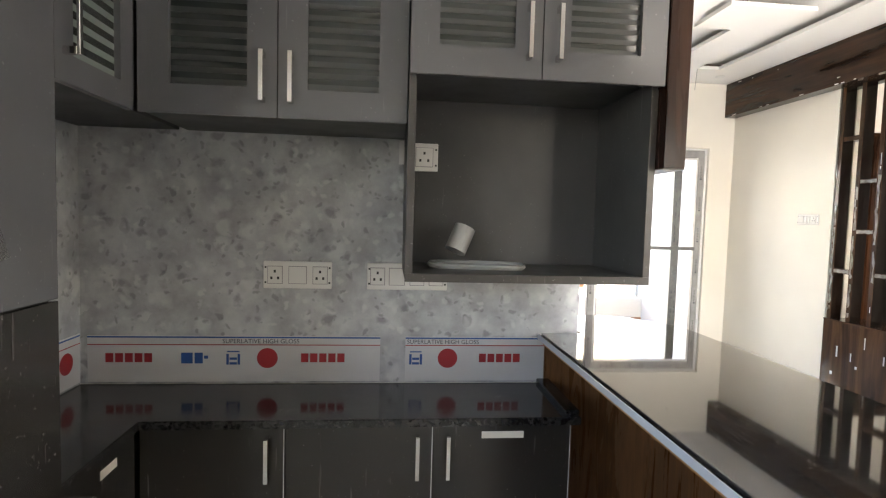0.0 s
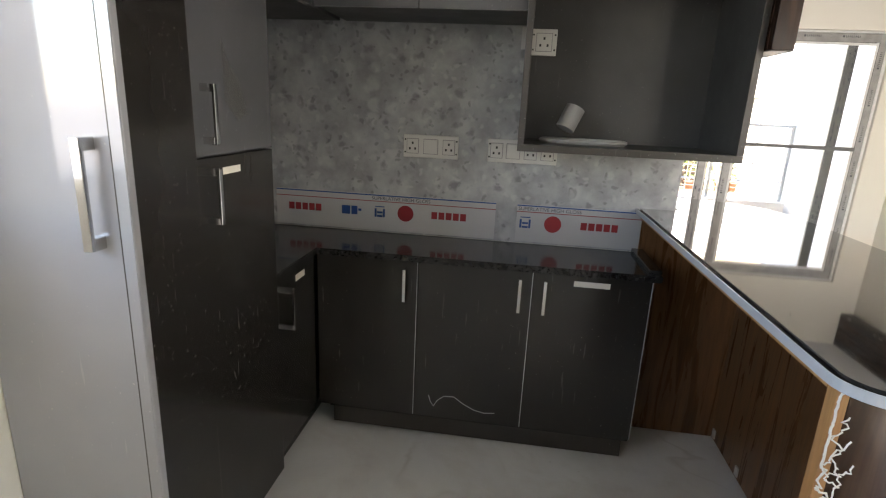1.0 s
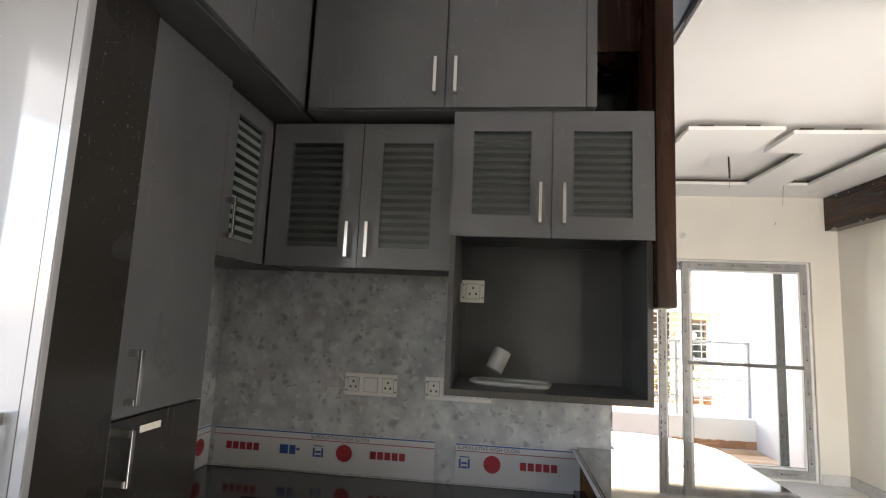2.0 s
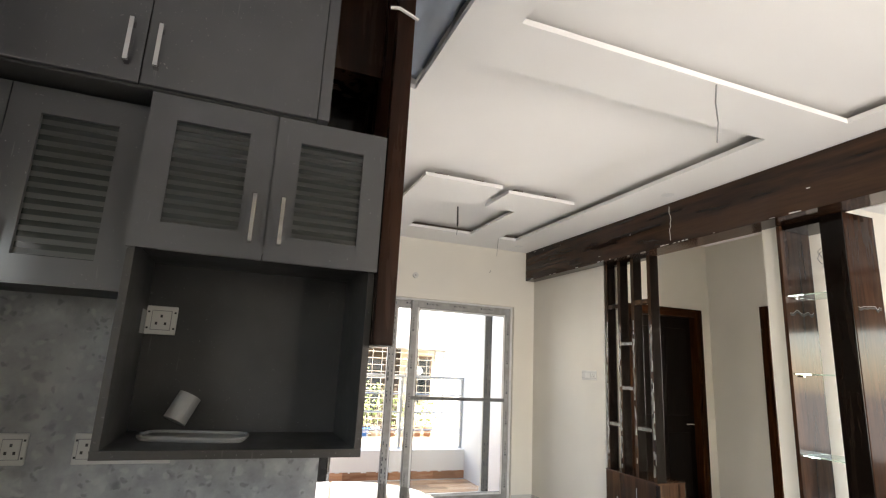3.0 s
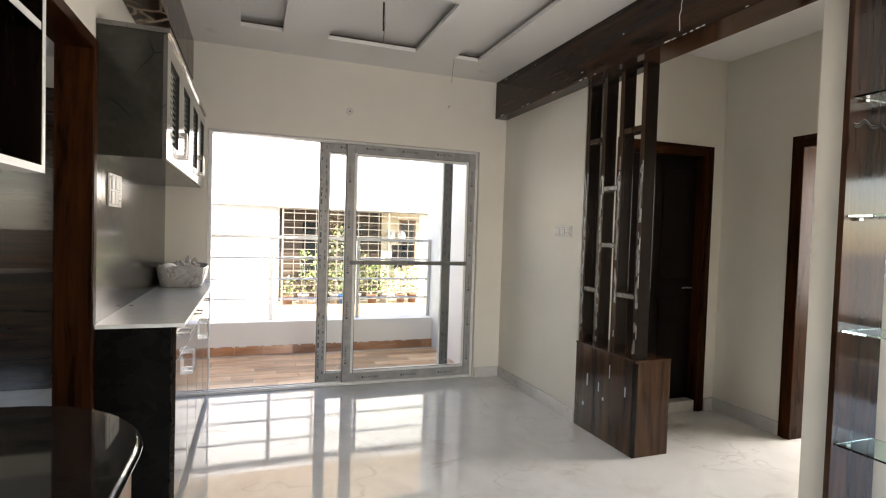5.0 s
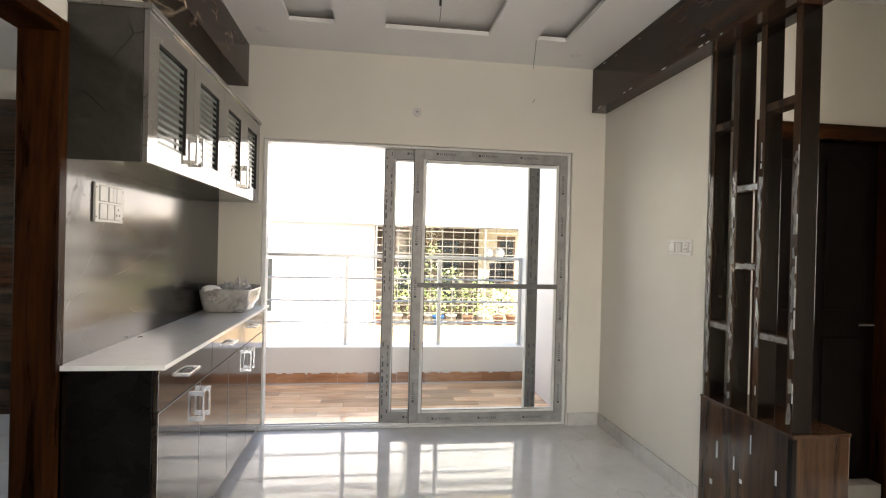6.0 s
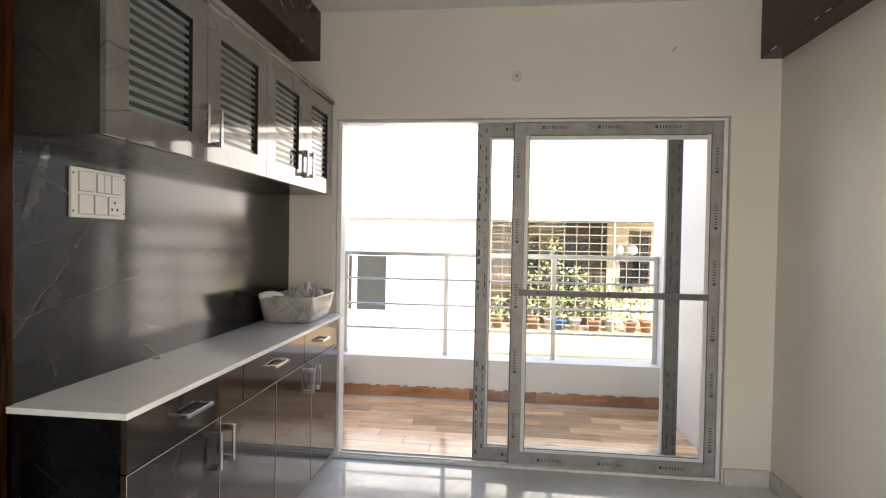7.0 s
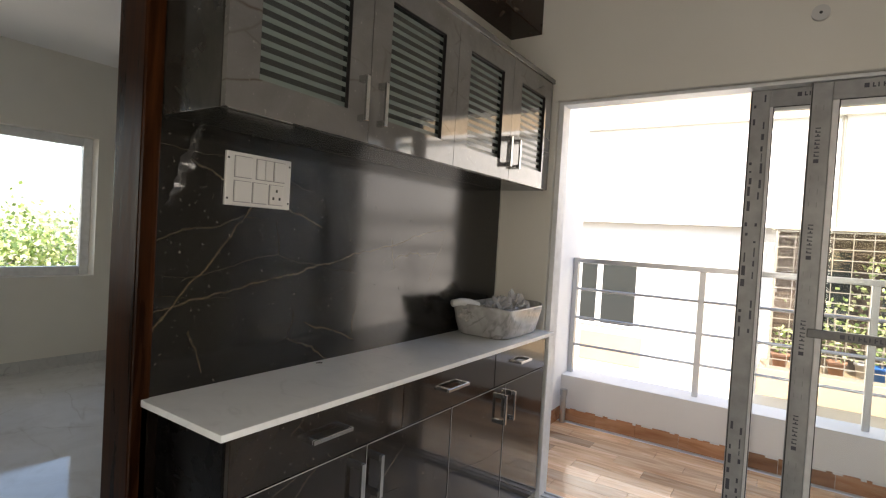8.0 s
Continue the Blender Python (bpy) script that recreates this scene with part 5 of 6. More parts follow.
def breakfast_counter():
    c = thing("breakfast_counter", (0.0, -4.1, 0.0), "brown wood-panelled counter with a rounded black granite top", "counter")
    part("back_panel", box(0.09, 0.11, -4.835, -3.50, 0.0, 0.93, 0.001), PANEL_BROWN, c, "vertical brown wood-grain panel")
    part("front_panel", box(0.20, 0.22, -4.835, -3.36, 0.0, 0.93, 0.001), PANEL_BROWN, c)
    part("end_panel", box(-0.31, 0.22, -4.862, -4.838, 0.0, 0.93, 0.001), WALNUT, c)
    part("edge_band", box(-0.328, -0.311, -4.863, -4.837, 0.0, 0.93, 0.001), EDGE_ORANGE, c, "raw orange edge band")
    part("wall_panel", box(-0.3195, 0.088, -3.532, -3.518, 0.0, 0.93, 0.001), PANEL_BROWN, c)
    for y in (-3.56, -3.80):
        part("clip", box(0.083, 0.089, y - 0.012, y + 0.012, 0.012, 0.05, 0.001), PLASTIC, c, "small white plastic clip")
    part("under_strip", box(-0.328, -0.314, -4.836, -3.535, 0.916, 0.931), EDGE_ORANGE, c, "raw wood strip under the granite")
    # pale strip along the kitchen edge of the top, bent round its corner
    outer, inner = [(-0.3478, -3.535)], [(-0.3456, -3.535)]
    for k in range(9):
        w = radians(180 + 90 * k / 8)
        outer.append((-0.275 + 0.0728 * math.cos(w), -4.86 + 0.0728 * math.sin(w)))
        inner.append((-0.275 + 0.0706 * math.cos(w), -4.86 + 0.0706 * math.sin(w)))
    outer.append((-0.06, -4.9328))
    inner.append((-0.06, -4.9306))
    part("pale_edge", prism(outer + inner[::-1], 0.936, 0.953), EDGE_PALE, c, "pale bluish strip along the granite edge")
    rng = random.Random(9)
    for strand in range(4):
        x, z, pts = -0.318 + 0.012 * strand, 0.926 - 0.04 * strand, []
        for k in range(60 if strand == 0 else 26):
            pts.append((max(-0.326, x), -4.8645 - rng.uniform(0, 0.003), z))
            x += rng.uniform(-0.009, 0.009) + (0.002 if x < -0.315 else -0.003 if x > -0.27 else 0)
            z -= rng.uniform(-0.003, 0.012)
        part("silicone_smear", rod(pts, 0.0013 + 0.0006 * (strand == 0), 6), GROUT, c, "squeezed-out white silicone")
    outline = []
    x0, x1, ya, yb = -0.345, 0.262, -4.93, -3.17
    for cx, cy, r, a0 in ((x0 + 0.07, ya + 0.07, 0.07, 180), (x1 - 0.28, ya + 0.28, 0.28, 270), (x1 - 0.34, yb - 0.34, 0.34, 0)):
        for k in range(13):
            a = radians(a0 + 90 * k / 12)
            outline.append((cx + r * math.cos(a), cy + r * math.sin(a)))
    outline += [(-0.196, yb), (-0.196, -3.526), (x0, -3.526)]
    part("granite_top", prism(outline, 0.932, 0.956, 0.0105, 5), GRANITE_TOP, c, "polished black granite top")


breakfast_counter()


ROLL_PAPER = paint("greyish_paper", (0.27, 0.265, 0.255), 0.6, 0.2)


def bay_clutter():
    s = thing("paper_roll", (-0.62, -3.70, 1.209), "short pale paper roll leaning on the flat tray", "roll")
    part("roll", rod([(-0.664, -3.675, 1.245), (-0.631, -3.655, 1.318)], 0.034, 24), ROLL_PAPER, s)
    part("core", rod([(-0.6315, -3.6553, 1.3175), (-0.6308, -3.6549, 1.3188)], 0.021, 20), CARCASS, s, "dark open core")
    t = thing("flat_cover", (-0.60, -3.74, 1.197), "flat pale plastic tray with rolled rim in the open bay", "cover")
    turn = Matrix.Rotation(radians(-9), 3, "Z")
    outline = [turn @ Vector((0.145 * math.copysign(abs(math.cos(k * 0.2618)) ** 0.45, math.cos(k * 0.2618)), 0.072 * math.copysign(abs(math.sin(k * 0.2618)) ** 0.45, math.sin(k * 0.2618)), 0)) + Vector((-0.60, -3.70, 0)) for k in range(24)]
    part("tray", prism([(p.x, p.y) for p in outline], 1.197, 1.204, 0.002), ROLL_PAPER, t)
    ring_pts = [(p.x, p.y, 1.207) for p in outline]
    part("rim", rod(ring_pts + ring_pts[:1], 0.006, 6), ROLL_PAPER, t)


bay_clutter()
switch_plate("small white socket plate inside the open appliance bay", "x", -3.532, -1, -0.805, -0.713, 1.50, 1.592,
             [(0.5, 0.5, 0.055, 0.06, "s")], "socket plate")


PLACE[0] = Vector((0, 0, 0))


# ---- ceiling fittings ----
def hanging_wire(pts, r=0.003, mat=None, label="loose wires hanging from the ceiling"):
    o = thing("ceiling_wire", pts[0], label, "wire")
    part("wire", rod(pts, r, 6), mat or BLACK_WIRE, o)


hanging_wire([(1.14, -1.1, 2.90), (1.14, -1.1, 2.82), (1.142, -1.102, 2.71)], 0.006)
hanging_wire([(1.145, -1.1, 2.90), (1.15, -1.11, 2.75), (1.143, -1.09, 2.63)], 0.0025, GREY_WIRE)
hanging_wire([(1.885, -0.475, 2.82), (1.88, -0.475, 2.76), (1.865, -0.485, 2.62)], 0.002, GREY_WIRE)
hanging_wire([(1.36, -3.78, 2.82), (1.37, -3.76, 2.74), (1.355, -3.78, 2.62), (1.34, -3.78, 2.52)], 0.004, GREY_WIRE)
hanging_wire([(4.6, -3.6, 2.88), (4.62, -3.6, 2.75), (4.58, -3.62, 2.66), (4.64, -3.6, 2.62)], 0.004, GREY_WIRE)
for x, y, z in ((0.04, -0.30, 2.82), (2.25, -0.27, 2.82), (2.34, -2.45, 2.82), (2.84, -3.84, 2.47), (2.86, -4.28, 2.47)):
    d = thing("downlight", (x, y, z), "small round white ceiling downlight, unlit", "downlight", "ceiling downlights")
    part("ring", lathe([(0.046, -0.004), (0.046, -0.001), (0.034, -0.001), (0.032, -0.005)], (x, y, z), 24), PVC, d)
    part("lens", lathe([(0.030, -0.003), (0.030, -0.001), (0.001, -0.001)], (x, y, z), 20), FILM_WHITE, d)
s = thing("blanking_plate", (1.115, -0.01, 2.37), "small round white cap on the wall above the balcony door", "wall cap")
part("cap", rod([(1.115, -0.002, 2.40), (1.115, -0.016, 2.40)], 0.032, 24), PLASTIC, s)
part("screw", rod([(1.115, -0.016, 2.40), (1.115, -0.018, 2.40)], 0.006, 10), SOCKET_HOLE, s)
s = thing("wall_nail", (2.02, -0.01, 2.52), "short bent nail in the cream wall by the beam", "nail")
part("nail", rod([(2.03, -0.001, 2.555), (2.025, -0.022, 2.545), (2.008, -0.026, 2.522)], 0.0025, 6), BLACK_WIRE, s)
s = thing("wall_box", (5.5, -3.07, 2.05), "small open switch box in the hall wall", "wall box")
part("box", box(5.40, 5.46, -3.062, -3.052, 2.18, 2.28, 0.002), GREY_WIRE, s)


def sawdust():
    rng = random.Random(17)
    bm = bmesh.new()
    for _ in range(420):
        r, a = abs(rng.gauss(0, 0.5)), rng.uniform(0, 6.283)
        x, y = 6.73 + 1.1 * r * math.cos(a) * 0.8, -3.62 + r * math.sin(a) * 0.7
        if x > 7.30 or y > -3.09:
            continue
        s = rng.uniform(0.006, 0.03)
        bm_box(bm, x, x + s, y, y + s * rng.uniform(0.3, 1.2), 0.0005, 0.003 + s * 0.15)
    solo("sawdust", bm, EDGE_ORANGE, "scattered brown sawdust and chips on the hall floor", "debris", "", "stuff")


sawdust()


def film_scraps():
    rng = random.Random(23)
    s = thing("film_scraps", (2.6, -1.6, 0.62), "torn white film scraps stuck to the slatted screen", "film scraps")
    for y in (-1.335, -1.525, -1.715, -1.933):
        for k in range(9):
            z = 0.66 + rng.random() * 1.2
            ln = rng.uniform(0.01, 0.09)
            part("scrap", box(2.6068, 2.6092, y - 0.001, y + rng.uniform(0.002, 0.006), z, z + ln), FILM_WHITE, s)
    for k in range(6):
        y, z = -1.93 + rng.random() * 0.6, 0.05 + rng.random() * 0.5
        part("scrap", box(2.6025, 2.6045, y, y + rng.uniform(0.004, 0.02), z, z + rng.uniform(0.02, 0.1)), FILM_WHITE, s)


film_scraps()


def screen_film():
    """Crinkled glossy film left along the front edges of the screen."""
    rng = random.Random(31)
    f = thing("film_scraps", (2.6, -1.6, 0.62), "crinkled glossy film still stuck on the edges of the screen", "film scraps")
    for y, z0, z1 in ((-1.35, 0.70, 1.55), (-1.53, 0.66, 1.72), (-1.71, 0.95, 1.78), (-1.92, 0.66, 1.86)):
        bm, z = bmesh.new(), z0
        left, right = [], []
        while z < z1:
            w = rng.uniform(0.003, 0.013)
            x = 2.6118 - rng.uniform(0.001, 0.006)
            c = y + rng.uniform(-0.006, 0.006)
            left.append(bm.verts.new((x, c - w, z)))
            right.append(bm.verts.new((x + rng.uniform(-0.002, 0.001), c + w, z + rng.uniform(-0.01, 0.01))))
            z += rng.uniform(0.02, 0.06)
        for k in range(len(left) - 1):
            if rng.random() < 0.85:
                bm.faces.new((left[k], right[k], right[k + 1], left[k + 1]))
        bmesh.ops.solidify(bm, geom=bm.faces[:], thickness=0.0005)
        part("film_strip", bm, GLOSS_FILM, f)
    for y0, y1, z in ((-1.505, -1.365, 1.01), (-1.685, -1.545, 1.33), (-1.685, -1.545, 1.715), (-1.89, -1.725, 1.01)):
        bm = bmesh.new()
        n = 9
        top = [bm.verts.new((2.6165 - rng.uniform(0, 0.004), y0 + (y1 - y0) * k / n, z + 0.016 - rng.uniform(0, 0.006))) for k in range(n + 1)]
        low = [bm.verts.new((2.6165 - rng.uniform(0, 0.004), y0 + (y1 - y0) * k / n, z - 0.016 + rng.uniform(0, 0.006))) for k in range(n + 1)]
        for k in range(n):
            bm.faces.new((top[k], top[k + 1], low[k + 1], low[k]))
        bmesh.ops.solidify(bm, geom=bm.faces[:], thickness=0.0005)
        part("film_strip", bm, GLOSS_FILM, f)


screen_film()


# ---- bedroom seen through the doorway ----
def bedroom():
    wdw = thing("window_2", (-4.45, -0.9, 0.83), "white framed bedroom window, trees outside", "window", "", "structure")
    for y0, y1, z0, z1 in ((-2.1, -2.02, 0.83, 2.12), (-0.45, -0.37, 0.83, 2.12), (-2.02, -0.45, 0.83, 0.91), (-2.02, -0.45, 2.04, 2.12), (-1.27, -1.21, 0.91, 2.04)):
        part("window_frame", box(-4.585, -4.52, y0 + 0.002, y1 - 0.002, z0, z1, 0.004), PVC, wdw)
    g = part("pane", box(-4.552, -4.548, -2.02, -0.45, 0.91, 2.04), PANE, wdw)
    g.visible_shadow = False
    w = thing("wardrobe", (-1.9, 0.7, 0.0), "dark glossy wardrobe with a brown wooden band", "wardrobe")
    x0, x1 = -3.2, -0.9
    part("body", box(x0, x1, 0.52, 0.99, 0.0, 2.45, 0.003), STREAKED, w)
    part("band", box(x0, x1, 0.508, 0.519, 0.99, 1.30, 0.002), TEAK_X, w, "brown wooden band")
    for k in range(3):
        a = x0 + (x1 - x0) * k / 3
        d = part("door", box(a + 0.003, a + (x1 - x0) / 3 - 0.003, 0.504, 0.518, 0.06, 0.98, 0.002), STREAKED, w)
        bar_handle(d, (a + 0.08, 0.504, 0.75), "z", 0.2, (0, -1, 0))
        part("door", box(a + 0.003, a + (x1 - x0) / 3 - 0.003, 0.504, 0.518, 1.31, 2.44, 0.002), STREAKED, w)


bedroom()



def torn_film():
    f = thing("torn_film", (-0.29, -1.85, 1.45), "torn translucent film peeling off the black marble panel", "film")
    rng = random.Random(3)
    bm = bmesh.new()
    left, right = [], []
    for k in range(15):
        u = k / 14
        y = -1.885 + 0.075 * u + rng.uniform(-0.008, 0.008)
        z = 1.44 + 0.235 * u
        w = 0.004 + 0.032 * math.sin(3.14 * u) * rng.uniform(0.5, 1.1)
        left.append(bm.verts.new((-0.289 + rng.uniform(0, 0.004), y - w * 0.4, z)))
        right.append(bm.verts.new((-0.286 + rng.uniform(0, 0.012), y + w * 0.6, z - w * 0.4)))
    for k in range(14):
        bm.faces.new((left[k], right[k], right[k + 1], left[k + 1]))
    bmesh.ops.solidify(bm, geom=bm.faces[:], thickness=0.0006)
    part("film", bm, THIN_FILM, f)


torn_film()


def blue_sheet():
    """Plastic sheet seen through the unfinished ceiling gap."""
    f = thing("plastic_sheet", (0.06, -3.65, 2.85), "crumpled pale blue plastic sheet in the unfinished ceiling gap", "plastic sheet")
    bm = bmesh.new()
    nx, ny = 8, 24
    grid = [[bm.verts.new((-0.133 + 0.20 * i / nx, -4.19 + 1.08 * j / ny, 2.872 + 0.022 * noise.noise(Vector((i * 0.5, j * 0.37, 1.7))))) for j in range(ny + 1)] for i in range(nx + 1)]
    for i in range(nx):
        for j in range(ny):
            bm.faces.new((grid[i][j], grid[i + 1][j], grid[i + 1][j + 1], grid[i][j + 1]))
    bmesh.ops.solidify(bm, geom=bm.faces[:], thickness=0.001)
    part("sheet", bm, BLUE_SHEET, f, smooth=True)


BLUE_SHEET = paint("pale_blue_plastic", (0.62, 0.70, 0.82), 0.4, 0.25)
blue_sheet()
hanging_wire([(-0.27, -3.906, 2.63), (-0.24, -3.912, 2.632), (-0.205, -3.912, 2.62), (-0.17, -3.908, 2.61)], 0.006, GROUT, "short pale taped cable end on the walnut panel")
f = thing("ceiling_fitting", (-3.3, -0.55, 2.7), "black hexagonal ceiling lamp holder in the bedroom", "lamp holder")
part("body", lathe([(0.05, -0.02), (0.08, 0.03), (0.08, 0.08), (0.04, 0.10), (0.02, 0.12)], (-3.3, -0.55, 2.70), 6), BLACK_WIRE, f)
rngc = random.Random(12)
e = thing("laminate_chips", (2.49, -1.5, 2.47), "pale chips and an open joint in the beam's walnut laminate", "chip marks")
pts = [(2.4985, -2.30 + rngc.uniform(-0.012, 0.012), 2.79 - 0.028 * k) for k in range(11)]
part("open_joint", rod(pts, 0.0022, 5), TAPE, e)
for k in range(26):
    y = -0.1 - rngc.random() * 3.4
    z = 2.479 if rngc.random() < 0.6 else 2.50 + rngc.random() * 0.3
    ln = rngc.uniform(0.01, 0.045)
    part("chip", box(2.4982, 2.4995, y, y + ln, z, z + rngc.uniform(0.003, 0.008)), GROUT, e)


# ---- outside ----
GROUND = paint("dusty_ground", (0.30, 0.26, 0.21), 0.9, 0.2)
structure("ground", box(-300, 300, -300, 300, -3.7, -3.5), GROUND, "dusty open ground far below the balcony", "ground")
BY = 6.5
GY = 5.75


# back of the neighbour's balcony, set far darker than the white facade
NICHE = paint("dark_brown_niche_tone", (0.085, 0.06, 0.04), 0.8, 0.4)
LEDGE = paint("tan_exterior_paint", (0.48, 0.36, 0.23), 0.8, 0.1)
GRILLE = paint("beige_grille_paint", (0.30, 0.265, 0.21), 0.5, 0.15)
BROWN_PAINT = paint("brown_window_paint", (0.16, 0.09, 0.05), 0.6, 0.2)
CLOTH_DARK = paint("dark_cloth", (0.03, 0.028, 0.03), 0.9, 0.4)


def neighbour():
    b = thing("neighbour_building", (1.5, 8.0, -3.5), "cream and white apartment building facing the balcony", "building")
    for q in ((-9, 0.84, BY, BY + 5, -3.5, 1.80), (3.8, 12, BY, BY + 5, -3.5, 1.80), (0.84, 3.8, BY + 0.12, BY + 5, -3.5, 1.80), (0.84, 3.8, BY, BY + 0.12, -3.5, -0.13)):
        part("wall", box(*q), WHITE, b)
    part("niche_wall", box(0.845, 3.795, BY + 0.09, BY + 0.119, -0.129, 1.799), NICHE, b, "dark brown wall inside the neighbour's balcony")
    part("upper_wall", box(-9, 12, BY - 0.22, BY + 5, 1.80, 3.35), WHITE, b)
    part("sill_band", box(-9, 12, BY - 0.34, BY + 0.0, 3.35, 3.42, 0.01), WHITE, b)
    part("top_wall", box(-9, 12, BY - 0.1, BY + 5, 3.42, 4.7), LEDGE, b)
    part("plant_ledge", box(0.75, 3.9, GY - 0.06, BY - 0.002, -0.50, -0.13, 0.01), LEDGE, b, "cream ledge that carries the plants")
    part("canopy", box(0.8, 3.85, GY - 0.05, BY - 0.23, 1.76, 1.80, 0.005), OUT_CREAM, b)
    part("cream_panel", box(-2.0, -0.95, BY - 0.02, BY - 0.002, -0.62, -0.12, 0.004), LEDGE, b)
    w = part("window", box(-2.08, -0.98, BY - 0.03, BY - 0.002, 0.0, 1.14, 0.004), PVC, b, "white framed window")
    part("pane", box(-2.03, -1.76, BY - 0.036, BY - 0.031, 0.06, 1.08), DARK_GLASS, w)
    part("pane", box(-1.66, -1.10, BY - 0.036, BY - 0.031, 0.06, 1.08), DARK_GLASS, w)
    part("downpipe", rod([(1.53, BY - 0.25, 1.8), (1.53, BY - 0.25, 3.34)], 0.022, 10), GRILLE, b)
    part("side_wall", box(2.96, 3.794, BY + 0.04, BY + 0.088, -0.128, 1.798), OUT_CREAM, b, "cream wall end inside the balcony")
    v = part("brown_window", box(3.34, 3.72, BY + 0.02, BY + 0.039, 0.62, 1.62, 0.004), BROWN_PAINT, b, "small brown wooden window")
    part("pane", box(3.39, 3.67, BY + 0.014, BY + 0.019, 0.68, 1.56), DARK_GLASS, v)
    for x in (1.3, 2.1):
        part("dark_window", box(x, x + 0.45, BY + 0.07, BY + 0.089, 0.3, 1.5), DARK_GLASS, b)
    return b


neighbour()


def globe_lamp(x):
    g = thing("globe_lamp", (x, BY - 0.06, 1.17), "round white globe wall lamp, unlit", "wall lamp", "globe lamps")
    bm = bmesh.new()
    bmesh.ops.create_uvsphere(bm, u_segments=20, v_segments=14, radius=0.10)
    for v in bm.verts:
        v.co = Vector((x + v.co.x, BY - 0.10 + v.co.y, 1.28 + v.co.z))
    part("globe", bm, PVC, g, smooth=True)
    part("bracket", rod([(x, BY + 0.035, 1.12), (x, BY - 0.10, 1.12), (x, BY - 0.10, 1.18)], 0.015, 8), GRILLE, g)


globe_lamp(3.13)
globe_lamp(3.36)


def hanging_cloth(x, w, z0, z1, seed):
    rng = random.Random(seed)
    o = thing("hanging_cloth", (x, BY - 0.25, z0), "dark cloth hung up behind the grille", "cloth")
    bm = bmesh.new()
    g = [[bm.verts.new((x + w * i / 6 + rng.uniform(-0.012, 0.012), BY - 0.25 + 0.03 * math.sin(i * 2.1), z1 + (z0 - z1) * j / 5 * (1 - 0.12 * (i % 2)))) for j in range(6)] for i in range(7)]
    for i in range(6):
        for j in range(5):
            bm.faces.new((g[i][j], g[i + 1][j], g[i + 1][j + 1], g[i][j + 1]))
    bmesh.ops.solidify(bm, geom=bm.faces[:], thickness=0.004)
    part("cloth", bm, CLOTH_DARK, o, smooth=True)


hanging_cloth(3.12, 0.22, 0.55, 1.08, 1)
hanging_cloth(3.45, 0.16, 0.70, 1.10, 2)


def grille():
    g = thing("balcony_grille", (2.3, GY, -0.2), "pale metal safety grille round the neighbour's balcony", "grille")
    x0, x1, z0, z1, y = 0.87, 3.74, -0.13, 1.73, GY
    part("frame_top", box(x0 - 0.02, x1 + 0.02, y - 0.02, y + 0.02, z1, z1 + 0.04), GRILLE, g)
    part("frame_bottom", box(x0 - 0.02, x1 + 0.02, y - 0.02, y + 0.02, z0, z0 + 0.04), GRILLE, g)
    for k in range(15):
        x = x0 + (x1 - x0) * k / 14
        r = 0.016 if k in (0, 10, 14) else 0.0045
        part("upright", box(x - r, x + r, y - r, y + r, z0, z1), GRILLE, g)
    for k in range(1, 14):
        z = z0 + (z1 - z0) * k / 13.5
        part("bar", box(x0, x1, y - 0.009, y - 0.001, z - 0.006, z + 0.006), GRILLE, g)


grille()


def make_leaf(name, gain):
    m, n, l, b = material(name, (0.2, 0.26, 0.08), 0.45)
    g = n.new("ShaderNodeNewGeometry")
    l.new(ramp(n, l, g.outputs["Random Per Island"], [(p, tuple(min(0.7, q * gain) for q in k)) for p, k in ((0.0, (0.06, 0.10, 0.03)), (0.4, (0.19, 0.25, 0.08)), (0.75, (0.36, 0.40, 0.17)), (1.0, (0.52, 0.50, 0.30)))]), b.inputs["Base Color"])
    return m


LEAF = make_leaf("sunlit_leaf", 1.25)
LEAF_TREE = make_leaf("pale_tree_leaf", 2.1)
POT, *_ = material("terracotta_pot", (0.30, 0.16, 0.10), 0.8)
POT_GREY, *_ = material("grey_pot", (0.45, 0.43, 0.40), 0.7)
POT_BLUE, *_ = material("blue_pot", (0.03, 0.14, 0.42), 0.5)


def leaf_cloud(cx, cy, z0, z1, w, count, size, rng):
    bm = bmesh.new()
    for _ in range(count):
        h = rng.random()
        r = w * (0.35 + 0.65 * math.sin(3.14 * min(1, 0.15 + 0.85 * h)))
        p = Vector((cx + rng.gauss(0, r * 0.5), cy + rng.gauss(0, r * 0.3), z0 + (z1 - z0) * h))
        d = Vector((rng.uniform(-1, 1), rng.uniform(-1, 1), rng.uniform(-0.4, 0.8))).normalized()
        s = d.cross(Vector((rng.uniform(-1, 1), rng.uniform(-1, 1), rng.uniform(-1, 1)))).normalized()
        l = size * rng.uniform(0.6, 1.3)
        vs = [bm.verts.new(q) for q in (p, p + d * l * 0.5 + s * l * 0.32, p + d * l, p + d * l * 0.5 - s * l * 0.32)]
        bm.faces.new(vs)
    return bm


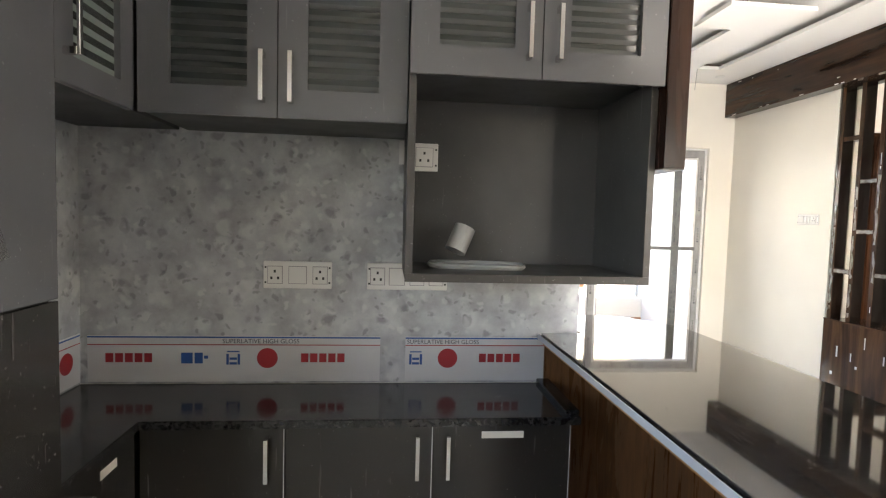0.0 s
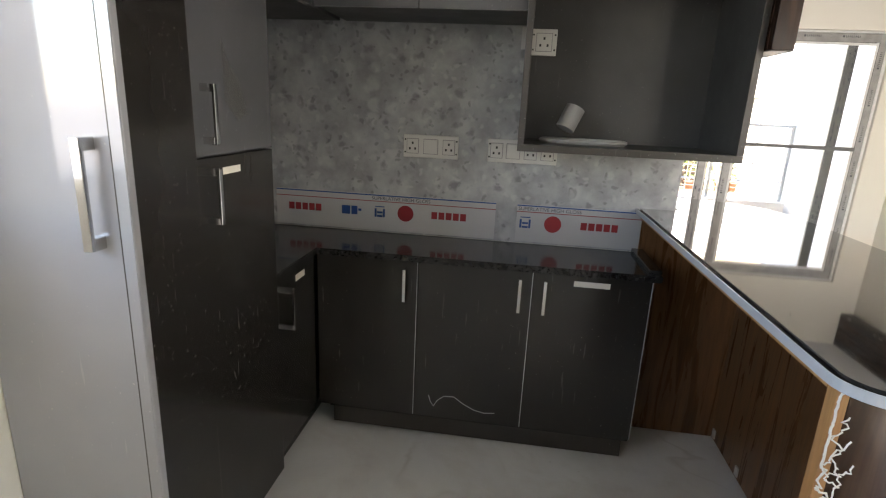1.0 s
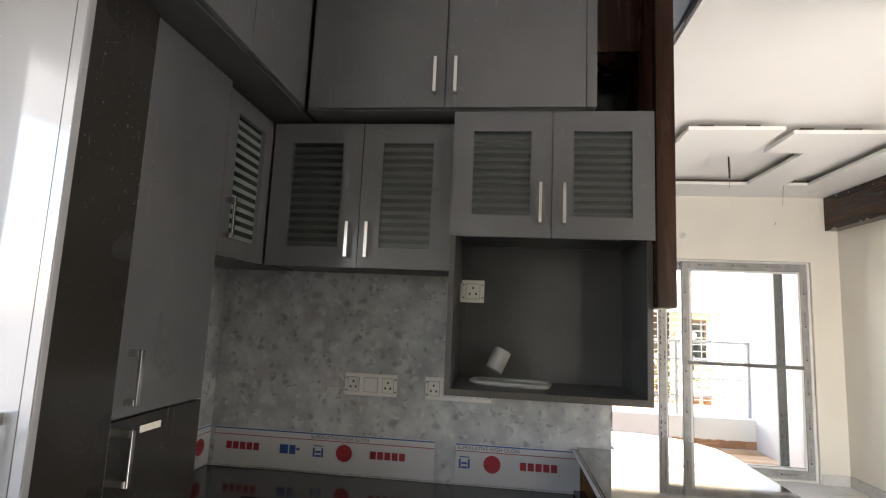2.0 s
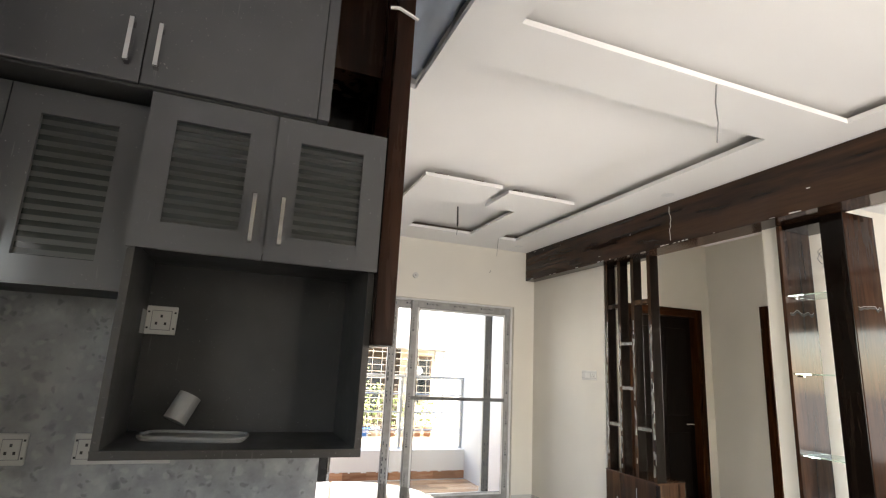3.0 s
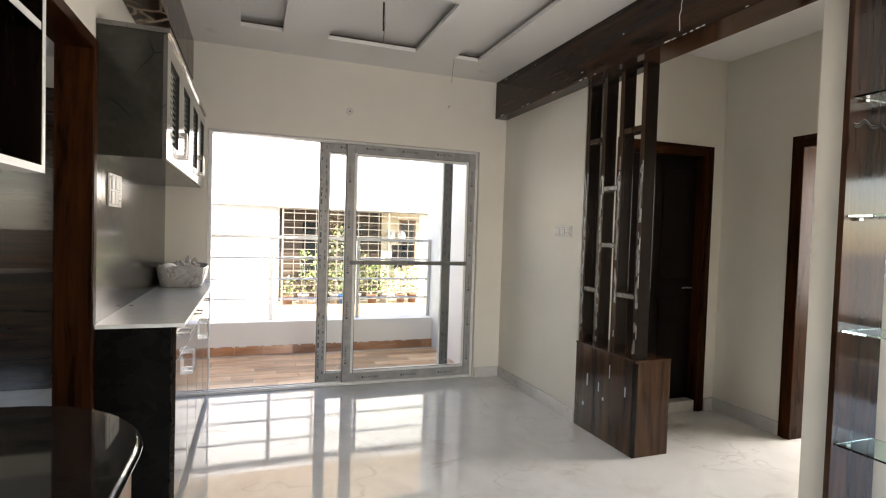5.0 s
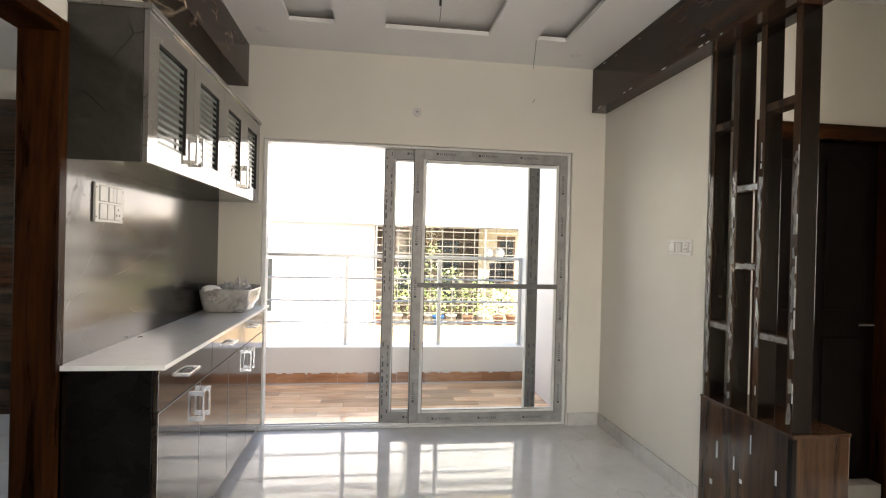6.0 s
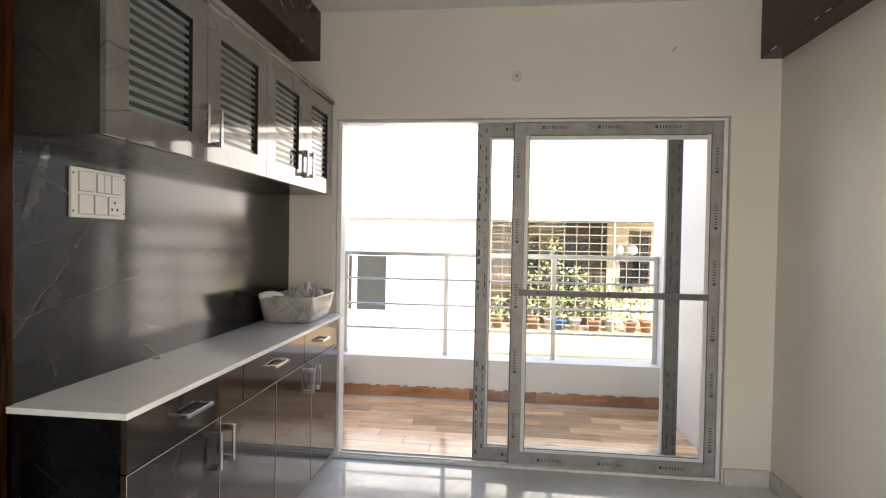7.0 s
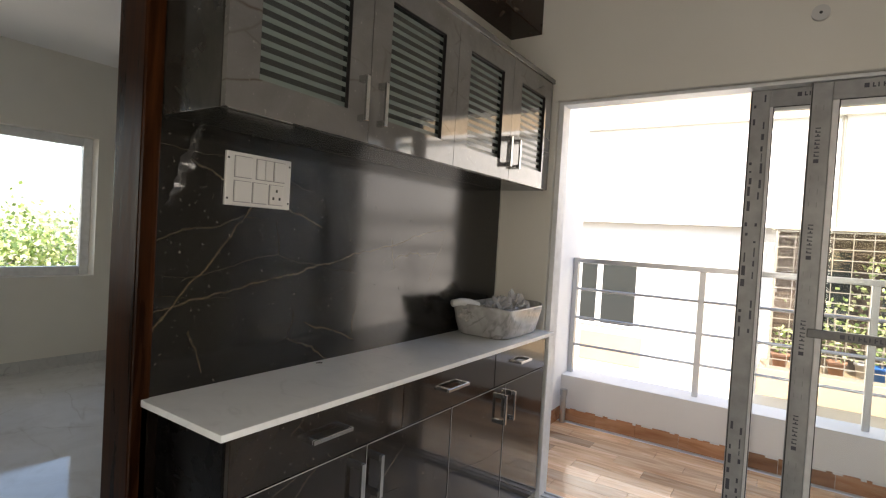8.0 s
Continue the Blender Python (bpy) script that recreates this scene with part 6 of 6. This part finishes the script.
def potted_plant(x, y, z, h, w, pot, label, seed):
    rng = random.Random(seed)
    p = thing("potted_plant", (x, y, z), label, "potted plant", "plants on the neighbour's balcony")
    part("pot", lathe([(0.075, 0), (0.10, 0.16), (0.115, 0.165), (0.115, 0.20), (0.095, 0.20), (0.09, 0.17)], (x, y, z), 16), pot, p, smooth=True)
    pts = [(x, y, z + 0.15), (x + rng.uniform(-0.05, 0.05), y, z + 0.2 + h * 0.4), (x + rng.uniform(-0.1, 0.1), y, z + 0.2 + h * 0.85)]
    part("stem", rod(pts, 0.012, 6), GROUND, p)
    part("leaves", leaf_cloud(x, y, z + 0.22, z + 0.2 + h, w, int(135 * h + 35), 0.075, rng), LEAF, p)


pots = [(1.00, 0.35, 0.16, POT), (1.30, 0.85, 0.26, POT_GREY), (1.62, 0.8, 0.30, POT), (1.92, 1.38, 0.30, POT_GREY), (2.08, 0.55, 0.22, POT_BLUE),
        (2.35, 0.9, 0.30, POT_GREY), (2.65, 0.6, 0.28, POT), (2.95, 0.75, 0.30, POT_GREY), (3.25, 0.5, 0.26, POT), (3.55, 0.55, 0.26, POT)]
for k, (x, h, w, pot) in enumerate(pots):
    potted_plant(x, GY + 0.2 + 0.15 * (k % 2), -0.13, h, w, pot, {0: "leafy green plant in a terracotta pot", 1: "leafy green plant in a grey pot", 2: "leafy green plant in a blue pot"}[(POT, POT_GREY, POT_BLUE).index(pot)], 30 + k)


def far_tree(x, y, h, seed):
    rng = random.Random(seed)
    t = thing("tree", (x, y, -3.5), "leafy tree outside the bedroom window", "tree", "trees outside")
    part("trunk", rod([(x, y, -3.5), (x + 0.1, y, -1.0), (x - 0.1, y + 0.2, h - 1.5)], 0.14, 8), GROUND, t)
    bm = bmesh.new()
    for k in range(48):
        c = Vector((x + rng.gauss(0, 1.3), y + rng.gauss(0, 1.3), h - 1.8 + rng.gauss(0, 0.65)))
        for _ in range(100):
            p = c + Vector((rng.gauss(0, 0.35), rng.gauss(0, 0.35), rng.gauss(0, 0.28)))
            d = Vector((rng.uniform(-1, 1), rng.uniform(-1, 1), rng.uniform(-1, 1))).normalized() * rng.uniform(0.10, 0.20)
            s = d.cross(Vector((rng.uniform(-1, 1), 0.3, rng.uniform(-1, 1)))).normalized() * 0.07
            bm.faces.new([bm.verts.new(q) for q in (p, p + d * 0.5 + s, p + d, p + d * 0.5 - s)])
    part("crown", bm, LEAF_TREE, t)


for k, (x, y, h) in enumerate(((-16, 6.5, 1.7), (-18.5, 3.0, 1.5), (-15.5, 9.5, 1.0), (-20, 8.5, 2.2), (-17, 0.5, 1.2), (-21, 12.5, 1.7))):
    far_tree(x, y, h, 60 + k)


# ---- balcony floor tiles, last ----
deck = thing("balcony_floor", (1.0, 0.78, -0.03), "wood-look plank tiles on the balcony floor", "balcony floor", "", "structure")


def planks():
    L, W = 0.60, 0.125
    plank_mesh = None
    row, y = 0, 0.122
    while y + W < 1.438:
        x = -0.418 - (row % 3) * 0.2
        while x < 2.41:
            a, b = max(x, -0.418), min(x + L, 2.418)
            if b - a > 0.03:
                part("plank", box(a + 0.001, b - 0.001, y + 0.001, y + W - 0.001, -0.03, -0.018), WOOD_TILE, deck)
            x += L
        y += W
        row += 1
    sk = thing("balcony_skirting", (1.0, 1.43, -0.02), "wood-look tile skirting along the parapet", "skirting", "", "structure")
    x = -0.418
    while x < 2.4:
        part("tile", box(x + 0.001, min(x + 0.3, 2.418) - 0.001, 1.428, 1.4385, -0.018, 0.082), SKIRT_TILE, sk)
        x += 0.3
    yy = 0.122
    while yy < 1.4:
        part("tile", box(-0.4185, -0.408, yy + 0.001, min(yy + 0.3, 1.427) - 0.001, -0.018, 0.082), SKIRT_TILE, sk)
        yy += 0.3
    rng = random.Random(77)
    x = -0.40
    while x < 2.38:
        ln, drop = rng.uniform(0.02, 0.09), rng.uniform(0.002, 0.012)
        part("grout_drip", prism([(x, 1.4255), (x + ln, 1.4255), (x + ln, 1.4278), (x, 1.4278)], 0.083 - drop, 0.090), GROUT, sk, "smeared white grout")
        x += ln + rng.uniform(0.02, 0.14)


planks()
